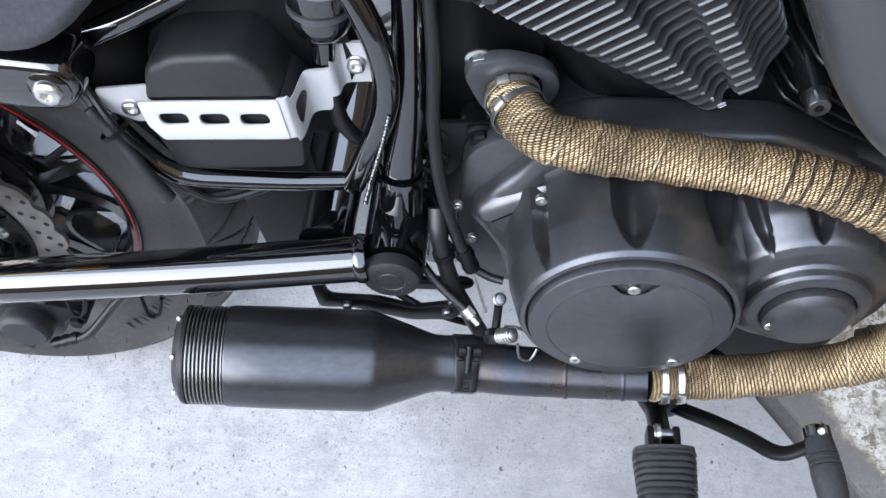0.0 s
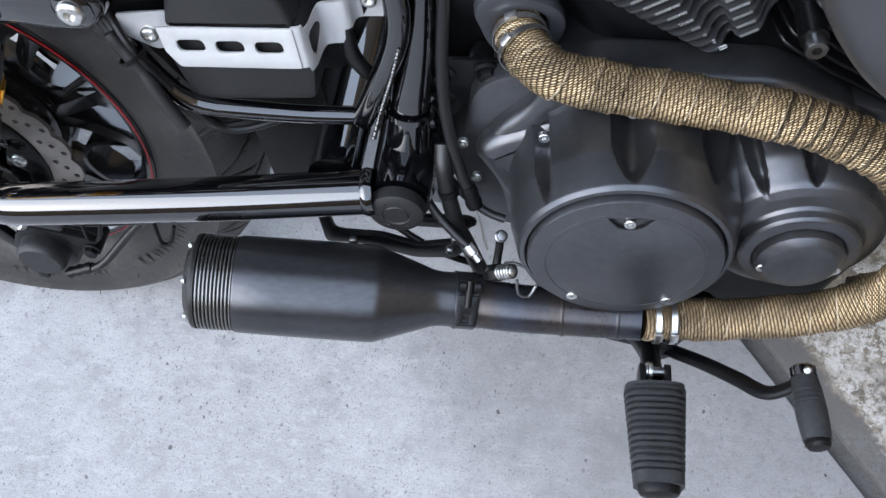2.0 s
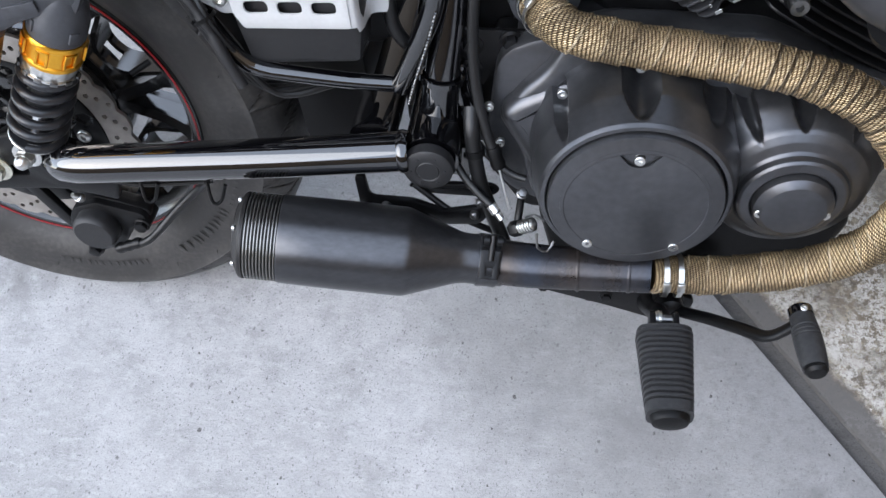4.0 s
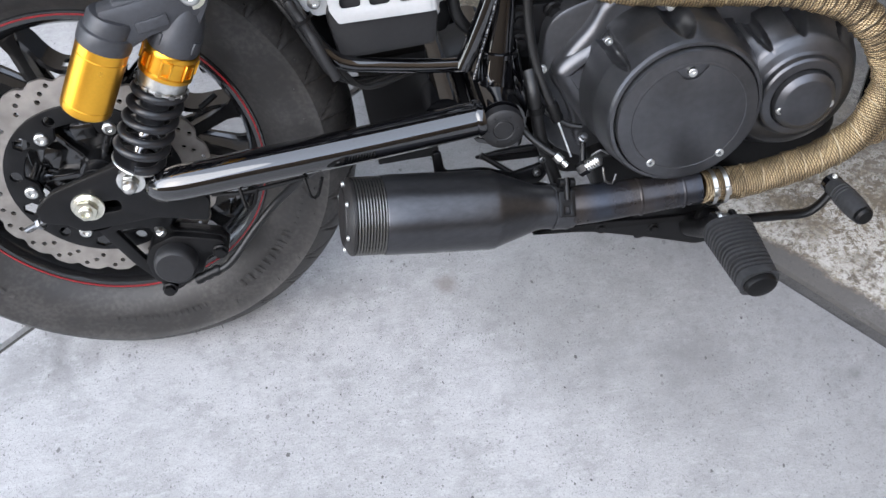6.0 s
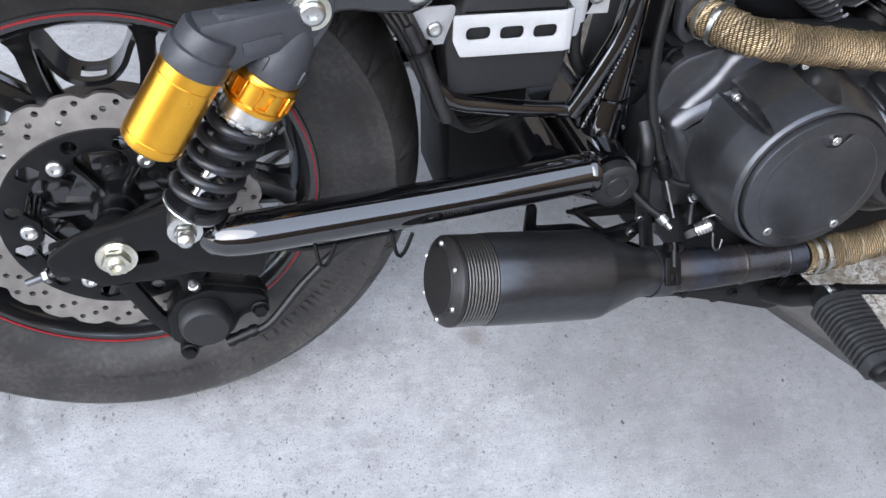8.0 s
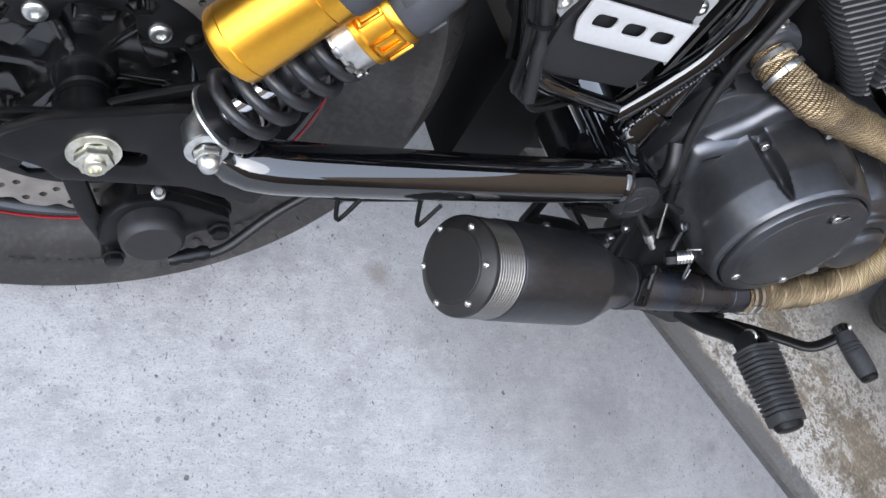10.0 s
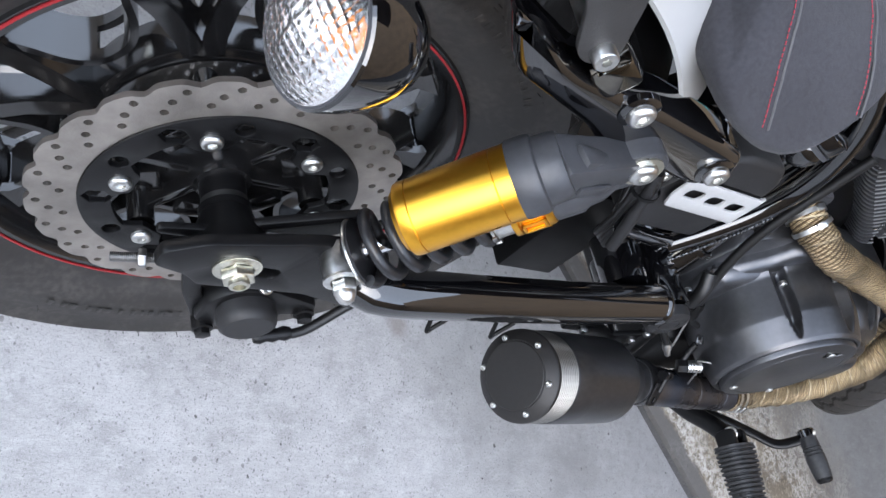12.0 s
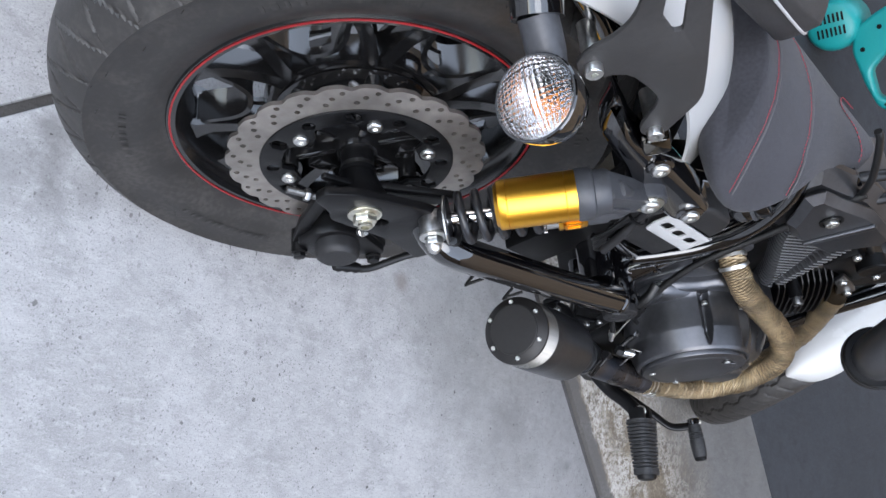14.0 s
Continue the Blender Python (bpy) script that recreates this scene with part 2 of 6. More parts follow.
def from_joint(co, n, l):
    """Metres from the joint line, positive over the gutter."""
    d = n.new("ShaderNodeVectorMath")
    d.operation = "DOT_PRODUCT"
    l.new(co, d.inputs[0])
    d.inputs[1].default_value = (JN.x, JN.y, 0)
    q = n.new("ShaderNodeMath")
    q.operation = "SUBTRACT"
    l.new(d.outputs["Value"], q.inputs[0])
    q.inputs[1].default_value = J0.x * JN.x + J0.y * JN.y
    return q.outputs[0]


def slab_joint_tone(col, co, nz, rg, op, mixc, n, l, turned):
    """Darkens the slab towards its joint and adds dark specks there."""
    d = op("ADD", from_joint(co, n, l), op("MULTIPLY", op("SUBTRACT", nz(5.0, 7.0, 0.7), 0.5), 0.22))
    col = mixc(rg(d, -0.5, -0.02, 0, 0.75), col, (0.15, 0.148, 0.15))
    speck = op("MULTIPLY", rg(d, -0.25, -0.01, 0, 1), rg(nz(70.0, 7.0, 0.8), 0.5, 0.68, 0, 0.55))
    return mixc(speck, col, (0.09, 0.085, 0.082))


def gutter_wear(col, co, nz, rg, op, mixc, n, l, turned):
    """A dark trowelled lip, a pale crust behind it, then brown gravelly concrete with pale remains."""
    d0 = from_joint(co, n, l)
    d = op("ADD", d0, op("MULTIPLY", op("SUBTRACT", nz(20.0, 8.0, 0.75), 0.5), 0.05))
    wide = op("ADD", d0, op("MULTIPLY", op("SUBTRACT", nz(6.0, 7.0, 0.7), 0.5), 0.3))
    brown = mixc(rg(nz(11.0, 8.0, 0.7), 0.4, 0.62, 0, 1), (0.06, 0.046, 0.03), (0.12, 0.097, 0.068))
    gravel = n.new("ShaderNodeTexVoronoi")
    gravel.inputs["Scale"].default_value = 210
    l.new(co, gravel.inputs["Vector"])
    sep = n.new("ShaderNodeSeparateColor")
    l.new(gravel.outputs["Color"], sep.inputs[0])
    brown = mixc(rg(sep.outputs[0], 0.55, 1.0, 0, 0.5), brown, (0.24, 0.2, 0.14))
    col = mixc(rg(wide, 0.55, 0.25, 0, 0.85), col, brown)
    lace = nz(52.0, 10.0, 0.8)
    crust = op("MULTIPLY", rg(op("ABSOLUTE", op("SUBTRACT", lace, 0.52)), 0.012, 0.05, 1, 0), rg(nz(7.5, 5.0, 0.7), 0.45, 0.55, 0, 1))
    crust = op("MULTIPLY", crust, rg(wide, 0.55, 0.1, 0, 0.9))
    col = mixc(crust, col, (0.4, 0.385, 0.36))
    rim = op("MULTIPLY", rg(d, 0.045, 0.06, 0, 1), rg(d, 0.075, 0.13, 1, 0))
    col = mixc(op("MULTIPLY", rim, rg(nz(70.0, 8.0, 0.8), 0.44, 0.56, 0.05, 0.95)), col, (0.33, 0.315, 0.29))
    lip = rg(d, 0.052, 0.04, 0, 0.92)
    return mixc(lip, col, (0.075, 0.072, 0.07))


DIRT = (0.17, 0.165, 0.165)
STAINS = ((-0.212, -0.055, 0.032, 0.7, DIRT), (-0.203, -0.1, 0.03, 0.6, DIRT), (-0.195, -0.14, 0.028, 0.5, DIRT), (-0.15, -0.125, 0.03, 0.35, DIRT), (0.441, -0.095, 0.02, 0.6, (0.2, 0.17, 0.15)),
          (0.248, -0.065, 0.04, 0.45, DIRT), (1.01, -0.377, 0.014, 0.6, DIRT), (0.3, -0.07, 0.03, 0.35, DIRT), (0.8, -0.3, 0.05, 0.3, DIRT), (0.62, -0.24, 0.13, 0.3, DIRT), (0.77, -0.34, 0.11, 0.3, DIRT), (0.52, -0.14, 0.09, 0.25, DIRT), (-0.26, -0.12, 0.05, 0.45, DIRT))
CONCRETE = ground_mat("brushed_light_concrete", (0.38, 0.377, 0.378), (0.215, 0.211, 0.21), pits=1.0, stains=STAINS, edge=slab_joint_tone, broom=0.45)
GUTTER = ground_mat("worn_gutter_concrete", (0.115, 0.113, 0.112), (0.07, 0.066, 0.06), pits=0.7, broom=0.3, edge=gutter_wear)
ASPHALT = ground_mat("dark_asphalt", (0.025, 0.028, 0.033), (0.013, 0.013, 0.014), pits=0.2, rough=0.7, broom=0.9, mottle=1.6)
JOINT = ground_mat("dirty_joint", (0.07, 0.067, 0.065), (0.04, 0.037, 0.034), pits=0.5)


def wrap_mat():
    """Woven heat wrap: tan twill; u runs along the pipe and v round it, in metres."""
    m = bpy.data.materials.new("woven_heat_wrap")
    m.use_nodes = True
    nt = m.node_tree
    n, l = nt.nodes, nt.links
    b = n["Principled BSDF"]
    b.inputs["Roughness"].default_value = 0.4
    b.inputs["Metallic"].default_value = 0.6
    b.inputs["Specular IOR Level"].default_value = 0.6
    uv = n.new("ShaderNodeUVMap")
    mp = n.new("ShaderNodeMapping")
    mp.inputs["Rotation"].default_value = (0, 0, radians(48))
    l.new(uv.outputs[0], mp.inputs[0])
    wob = n.new("ShaderNodeTexNoise")
    wob.inputs["Scale"].default_value = 60
    l.new(uv.outputs[0], wob.inputs["Vector"])
    sep = n.new("ShaderNodeSeparateXYZ")
    l.new(mp.outputs[0], sep.inputs[0])
    def op(kind, x, y=None, z=None):
        q = n.new("ShaderNodeMath")
        q.operation = kind
        for i, v in enumerate((x, y, z)):
            if v is None:
                continue
            if isinstance(v, (int, float)):
                q.inputs[i].default_value = v
            else:
                l.new(v, q.inputs[i])
        return q.outputs[0]
    # threads 1.7 mm wide, floats 5 mm long, each row stepped by a third of a float
    across = op("MULTIPLY_ADD", wob.outputs["Fac"], 0.8, op("DIVIDE", sep.outputs["Y"], 0.0017))
    row = op("FLOOR", across)
    along = op("MULTIPLY_ADD", row, 0.34, op("DIVIDE", sep.outputs["X"], 0.0046))
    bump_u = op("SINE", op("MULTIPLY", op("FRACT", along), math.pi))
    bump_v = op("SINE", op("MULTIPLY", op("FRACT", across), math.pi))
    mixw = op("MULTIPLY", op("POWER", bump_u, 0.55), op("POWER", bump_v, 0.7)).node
    # the ramp's dark end paints shade into the gaps between threads
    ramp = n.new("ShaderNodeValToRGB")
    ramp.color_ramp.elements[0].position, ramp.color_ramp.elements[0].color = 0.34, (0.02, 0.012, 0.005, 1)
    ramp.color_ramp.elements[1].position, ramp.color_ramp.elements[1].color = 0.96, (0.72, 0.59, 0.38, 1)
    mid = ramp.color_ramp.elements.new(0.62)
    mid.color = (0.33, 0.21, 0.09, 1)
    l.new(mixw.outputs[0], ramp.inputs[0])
    co = n.new("ShaderNodeTexCoord")
    nz = n.new("ShaderNodeTexNoise")
    nz.inputs["Scale"].default_value, nz.inputs["Detail"].default_value = 26, 5
    l.new(co.outputs["Object"], nz.inputs["Vector"])
    rg = n.new("ShaderNodeMapRange")
    for i, v in enumerate((0.36, 0.64, 0.5, 1.25)):
        rg.inputs[i + 1].default_value = v
    l.new(nz.outputs["Fac"], rg.inputs[0])
    mx = n.new("ShaderNodeMix")
    mx.data_type, mx.blend_type = "RGBA", "MULTIPLY"
    mx.inputs["Factor"].default_value = 1
    l.new(ramp.outputs[0], mx.inputs["A"]), l.new(rg.outputs[0], mx.inputs["B"])
    # each turn of the tape: pale selvedge thread, then overlap shade and soot painted dark
    flat = n.new("ShaderNodeSeparateXYZ")
    l.new(uv.outputs[0], flat.inputs[0])
    bend = op("MINIMUM", op("MAXIMUM", op("SUBTRACT", flat.outputs["X"], 0.25), 0.0), 0.18)
    wide_turns = op("DIVIDE", op("SUBTRACT", flat.outputs["X"], bend), 0.026)
    tight_turns = op("DIVIDE", bend, 0.0125)
    turn = op("ADD", op("ADD", op("ADD", wide_turns, tight_turns), op("DIVIDE", flat.outputs["Y"], 2 * math.pi * 0.0203)), op("MULTIPLY", op("SINE", op("MULTIPLY", flat.outputs["X"], 61.0)), 0.12))
    k = op("FRACT", turn)
    tight = op("MULTIPLY", op("GREATER_THAN", bend, 0.0), op("LESS_THAN", bend, 0.18))
    darker = n.new("ShaderNodeMix")                         # every fourth row painted darker, as shade in the twill's gaps
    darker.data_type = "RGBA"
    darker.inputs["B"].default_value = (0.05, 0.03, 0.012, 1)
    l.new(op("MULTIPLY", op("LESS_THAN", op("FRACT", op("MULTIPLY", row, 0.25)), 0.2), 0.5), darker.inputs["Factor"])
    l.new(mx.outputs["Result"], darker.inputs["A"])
    soot_shade = n.new("ShaderNodeMix")
    soot_shade.data_type = "RGBA"
    soot_shade.inputs["B"].default_value = (0.03, 0.02, 0.01, 1)
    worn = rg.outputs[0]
    l.new(op("MULTIPLY", op("LESS_THAN", k, op("MULTIPLY_ADD", tight, 0.2, 0.05)), op("MULTIPLY_ADD", tight, 0.35, 0.5)), soot_shade.inputs["Factor"])
    l.new(darker.outputs["Result"], soot_shade.inputs["A"])
    pale = n.new("ShaderNodeMix")
    pale.data_type = "RGBA"
    pale.inputs["B"].default_value = (0.6, 0.5, 0.35, 1)
    l.new(op("MULTIPLY", op("GREATER_THAN", k, 0.94), op("MULTIPLY", op("SUBTRACT", worn, 0.6), 1.3)), pale.inputs["Factor"])
    l.new(soot_shade.outputs["Result"], pale.inputs["A"])
    l.new(pale.outputs["Result"], b.inputs["Base Color"])
    bp_ = n.new("ShaderNodeBump")
    bp_.inputs["Strength"].default_value, bp_.inputs["Distance"].default_value = 0.8, 0.0012
    l.new(mixw.outputs[0], bp_.inputs["Height"])
    l.new(bp_.outputs[0], b.inputs["Normal"])
    return m


WRAP = wrap_mat()


def glass_mat():
    m = bpy.data.materials.new("clear_lens")
    m.use_nodes = True
    b = m.node_tree.nodes["Principled BSDF"]
    b.inputs["Transmission Weight"].default_value, b.inputs["Roughness"].default_value, b.inputs["IOR"].default_value = 1.0, 0.12, 1.49
    return m


LENS = glass_mat()


# ---- mesh helpers ----
def align(origin, zaxis, xhint=(1, 0, 0)):
    """A matrix whose z runs along zaxis and whose x lies near xhint."""
    z = Vector(zaxis).normalized()
    x = Vector(xhint) - z * z.dot(Vector(xhint))
    if x.length < 1e-4:
        x = Vector((0, 0, 1)) - z * z.z
    x.normalize()
    y = z.cross(x)
    m = Matrix((x, y, z)).transposed().to_4x4()
    return Matrix.Translation(origin) @ m


SIDE = (0, -1, 0)


def side(x, y, z):
    """A matrix at (x, y, z) of the bike whose z points out of its flank."""
    return align((x, y, z), SIDE)


def finish(bm, angle=38):
    bmesh.ops.recalc_face_normals(bm, faces=bm.faces)
    lim = radians(angle)
    for f in bm.faces:
        f.smooth = True
    for e in bm.edges:
        if len(e.link_faces) == 2 and e.calc_face_angle(0) > lim:
            e.smooth = False
    return bm


def part(name, bm, material, parent=None, label="", angle=38, m=None):
    me = bpy.data.meshes.new(name)
    finish(bm, angle).to_mesh(me)
    bm.free()
    me.materials.append(material)
    ob = new(name, me)
    if parent is not None:
        ob.parent = parent
    if m is not None:
        ob.matrix_basis = m
    return tagged(ob, label)


def again(ob, m, parent=None):
    """The same mesh once more, as an object of its own."""
    o = new(ob.name.split(".")[0], ob.data)
    o.parent = ob.parent if parent is None else parent
    o.matrix_basis = m
    return tagged(o, ob.get("label", ""))


def lathe(profile, seg=48, m=Matrix(), bm=None, closed=False, arc=None):
    """Turns (radius, height) points round the local z. closed: joins the last point to the first."""
    bm = bm or bmesh.new()
    a0, a1 = (0, 2 * math.pi) if arc is None else arc
    full = arc is None
    n = seg if full else seg + 1
    rings = []
    for i in range(n):
        a = a0 + (a1 - a0) * i / seg
        rings.append([bm.verts.new(m @ V(r * math.cos(a), r * math.sin(a), h)) for r, h in profile])
    k = len(profile)
    for i in range(seg):
        p, q = rings[i], rings[(i + 1) % n]
        for j in range(k if closed else k - 1):
            j2 = (j + 1) % k
            bm.faces.new((p[j], q[j], q[j2], p[j2]))
    bmesh.ops.remove_doubles(bm, verts=bm.verts[:], dist=1e-6)
    return bm


def spline(pts, step=0.006):
    """A smooth curve through the points, sampled about every step metres."""
    P = [Vector(p) for p in pts]
    if len(P) == 2:
        n = max(2, int((P[1] - P[0]).length / step))
        return [P[0].lerp(P[1], i / n) for i in range(n + 1)]
    E = [P[0] * 2 - P[1]] + P + [P[-1] * 2 - P[-2]]
    out = []
    for i in range(1, len(E) - 2):
        a, b, c, d = E[i - 1:i + 3]
        n = max(2, int((c - b).length / step))
        for k in range(n):
            t = k / n
            out.append(0.5 * (2 * b + (c - a) * t + (2 * a - 5 * b + 4 * c - d) * t * t + (3 * b - a - 3 * c + d) * t ** 3))
    out.append(P[-1])
    return out


def tube(path, radius, seg=20, bm=None, caps=True, uv=False, flat=1.0, up=None):
    """A tube along a list of points. radius: a number or a function of (metres along, angle). flat squashes it across up."""
    bm = bm or bmesh.new()
    layer = bm.loops.layers.uv.verify() if uv else None
    rings, s = [], 0.0
    t0 = (path[1] - path[0]).normalized()
    nrm = Vector(up) if up else (Vector((0, 0, 1)) if abs(t0.z) < 0.9 else Vector((1, 0, 0)))
    lens = []
    for i, p in enumerate(path):
        t = (path[min(i + 1, len(path) - 1)] - path[max(i - 1, 0)]).normalized()
        nrm = (nrm - t * nrm.dot(t)).normalized()
        bi = t.cross(nrm)
        if i:
            s += (p - path[i - 1]).length
        lens.append(s)
        ring = []
        for k in range(seg):
            a = 2 * math.pi * k / seg
            r = radius(s, a) if callable(radius) else radius
            ring.append(bm.verts.new(p + nrm * (r * flat * math.cos(a)) + bi * (r * math.sin(a))))
        rings.append(ring)
    mean = radius if not callable(radius) else radius(0, 0)
    for i in range(len(rings) - 1):
        for k in range(seg):
            k2 = (k + 1) % seg
            f = bm.faces.new((rings[i][k], rings[i + 1][k], rings[i + 1][k2], rings[i][k2]))
            if uv:
                w = 2 * math.pi * mean / seg
                for loop, (u, v) in zip(f.loops, ((lens[i], k * w), (lens[i + 1], k * w), (lens[i + 1], (k + 1) * w), (lens[i], (k + 1) * w))):
                    loop[layer].uv = (u, v)
    if caps:
        bm.faces.new(rings[0]), bm.faces.new(rings[-1][::-1])
    return bm


def rounded(poly, radius, n=4):
    """Rounds the corners of a flat polygon."""
    out = []
    for i, p in enumerate(poly):
        p, a, b = Vector(p), Vector(poly[i - 1]), Vector(poly[(i + 1) % len(poly)])
        r = radius[i] if isinstance(radius, (list, tuple)) else radius
        r = min(r, 0.45 * (a - p).length, 0.45 * (b - p).length)
        s, e = p + (a - p).normalized() * r, p + (b - p).normalized() * r
        for k in range(n + 1):
            t = k / n
            out.append(s * (1 - t) ** 2 + p * 2 * t * (1 - t) + e * t * t)
    return out


def prism(poly, depth, m=Matrix(), bevel=0.0, bm=None, holes=(), segments=2):
    """A flat polygon with holes, raised by depth along the local z, its rims bevelled."""
    own = bmesh.new()
    loops = [list(poly)] + [list(h) for h in holes]
    edges = []
    for lp in loops:
        vs = [own.verts.new((p[0], p[1], 0)) for p in lp]
        edges += [own.edges.new((vs[i], vs[(i + 1) % len(vs)])) for i in range(len(vs))]
    if holes:
        bmesh.ops.triangle_fill(own, edges=edges, use_beauty=True)
    else:
        own.faces.new(own.verts[:])
    bmesh.ops.recalc_face_normals(own, faces=own.faces)
    if own.faces[:] and sum(f.normal.z for f in own.faces) < 0:
        bmesh.ops.reverse_faces(own, faces=own.faces)
    base = own.faces[:]
    ext = bmesh.ops.extrude_face_region(own, geom=base)
    up = [g for g in ext["geom"] if isinstance(g, bmesh.types.BMVert)]
    bmesh.ops.translate(own, verts=up, vec=(0, 0, depth))
    bmesh.ops.recalc_face_normals(own, faces=own.faces)
    if bevel:
        rim = [e for e in own.edges if len(e.link_faces) == 2 and e.calc_face_angle(0) > radians(60)
               and abs(e.verts[0].co.z - e.verts[1].co.z) < 1e-7]
        bmesh.ops.bevel(own, geom=rim, offset=bevel, segments=segments, affect="EDGES", profile=0.5)
    own.transform(m)
    return join(bm, own)


def join(bm, other):
    if bm is None:
        return other
    tmp = bpy.data.meshes.new("tmp")
    other.to_mesh(tmp)
    other.free()
    bm.from_mesh(tmp)
    bpy.data.meshes.remove(tmp)
    return bm


def box(size, m=Matrix(), bevel=0.002, bm=None, taper=1.0):
    own = bmesh.new()
    bmesh.ops.create_cube(own, size=1)
    for v in own.verts:
        k = taper if v.co.z > 0 else 1.0
        v.co = Vector((v.co.x * size[0] * k, v.co.y * size[1] * k, v.co.z * size[2]))
    if bevel:
        bmesh.ops.bevel(own, geom=own.edges[:], offset=bevel, segments=2, affect="EDGES", profile=0.5)
    own.transform(m)
    return join(bm, own)


def ngon(r, n, turn=0.0):
    return [(r * math.cos(2 * math.pi * i / n + turn), r * math.sin(2 * math.pi * i / n + turn)) for i in range(n)]


def hexnut(r, h, flange=0.0, m=Matrix(), bore=0.0):
    """A hexagon head with a chamfer, on a flange, with an optional bore."""
    bm = bmesh.new()
    if flange:
        lathe([(0, 0), (flange, 0), (flange, h * 0.18), (r * 0.95, h * 0.34)], 28, Matrix(), bm)
    prism(ngon(r, 6), h, Matrix(), r * 0.09, bm)
    if bore:
        lathe([(bore, h * 0.6), (bore, h * 1.35), (bore * 0.86, h * 1.42), (bore * 0.6, h * 1.42), (bore * 0.55, h * 0.9), (0, h * 0.9)], 20, Matrix(), bm)
    bm.transform(m)
    return bm


def capscrew(r, h, m=Matrix(), dome=True):
    """A round head with a hexagon socket."""
    bm = bmesh.new()
    k = 0.45 * r
    prof = [(r, 0), (r, h * 0.45), (r * 0.93, h * 0.75), (r * 0.72, h), (k * 1.12, h)] if dome else [(r, 0), (r, h * 0.88), (r * 0.9, h), (k * 1.12, h)]
    lathe(prof, 24, Matrix(), bm)
    top = [bm.verts.new((x, y, h)) for x, y in ngon(k, 6)]
    low = [bm.verts.new((x, y, h * 0.45)) for x, y in ngon(k, 6)]
    for i in range(6):
        bm.faces.new((top[i], top[(i + 1) % 6], low[(i + 1) % 6], low[i]))
    bm.faces.new(low)
    ring = [bm.verts.new((k * 1.12 * math.cos(2 * math.pi * i / 24), k * 1.12 * math.sin(2 * math.pi * i / 24), h)) for i in range(24)]
    for i in range(6):
        for j in range(4):
            bm.faces.new((ring[i * 4 + j], ring[(i * 4 + j + 1) % 24], top[i] if j < 2 else top[(i + 1) % 6]))
        bm.faces.new((ring[i * 4 + 2], top[(i + 1) % 6], top[i]))
    bmesh.ops.remove_doubles(bm, verts=bm.verts[:], dist=1e-6)
    bm.transform(m)
    return bm


# ---- ground and walls ----
def strip(name, near, far, material, label, length=60.0, z=0.0):
    """A slab of ground between two distances from the joint line, 0.12 m thick."""
    bm = bmesh.new()
    a, b = J0 + JN * near, J0 + JN * far
    pts = [a - JD * length, a + JD * length, b + JD * length, b - JD * length]
    prism([(p.x, p.y) for p in pts], 0.12, Matrix.Translation((0, 0, z - 0.12)), 0.004, bm)
    return tagged(part(name, bm, material, None, label), kind="structure", category="ground")


S0, SD = V(-0.267, -0.043), V(0.8, 0.6)                       # joint behind the rear wheel
SN = V(-0.6, 0.8)


def slab(name, poly, label):
    bm = prism(poly, 0.12, Matrix.Translation((0, 0, -0.12)), 0.005)
    return tagged(part(name, bm, CONCRETE, None, label), kind="structure", category="ground")


def meet(p, d, q, e):
    """Where two lines of the plan cross."""
    k = ((q.x - p.x) * e.y - (q.y - p.y) * e.x) / (d.x * e.y - d.y * e.x)
    return p + d * k


gap = 0.007
c1 = meet(J0 - JN * 0.012, JD, S0 - SN * gap, SD)
c2 = meet(J0 - JN * 0.012, JD, S0 + SN * gap, SD)
slab("ground", [c1, c1 + JD * 6, c1 + JD * 6 - SD * 9, c1 - SD * 9], "light grey brushed concrete driveway slab with dark flecks")
slab("ground", [c2, c2 - SD * 9, c2 - SD * 9 - JD * 6, c2 - JD * 6], "light grey concrete driveway slab behind the rear wheel")
strip("gutter", 0.012, 0.85, GUTTER, "worn gutter concrete with exposed tan gravel")
strip("road", 0.854, 60.0, ASPHALT, "dark smooth asphalt road")
bed = part("joint_bed", prism([(-70, -70), (70, -70), (70, 70), (-70, 70)], 0.1, Matrix.Translation((0, 0, -0.112))), JOINT, None, "dark dirt filling the slab joints")
tagged(bed, kind="structure", category="ground")
def plain(name, size, at, label, category="wall", material=WALLM):
    return tagged(part(name, box(size, pose(*at), 0.005), material, None, label), kind="structure", category=category)


plain("wall_north", (14.0, 0.2, 4.0), (-1.0, 7.0, 2.0), "plain rendered house wall")
plain("ceiling", (9.0, 1.8, 0.15), (-1.0, 0.95, 2.98), "plain brown timber carport ceiling above the parking place", "ceiling", WOODC)
plain("wall_east", (0.3, 25.0, 7.6), (6.2, 1.4, 3.8), "tall tan brick wall across the road", material=TANWALL)
plain("wall_south", (30.0, 0.3, 5.5), (-8.0, -11.0, 2.75), "plain tan wall across the yard", material=TANWALL)

# ---- the motorcycle ----
BIKE = pose(0.0027, 0.0, 0.337, -14.0, 0, 0)
bike = tagged(new("motorcycle"), "black cruiser motorcycle with gold shock leaning on its side stand", "motorcycle")
bike.matrix_world = BIKE


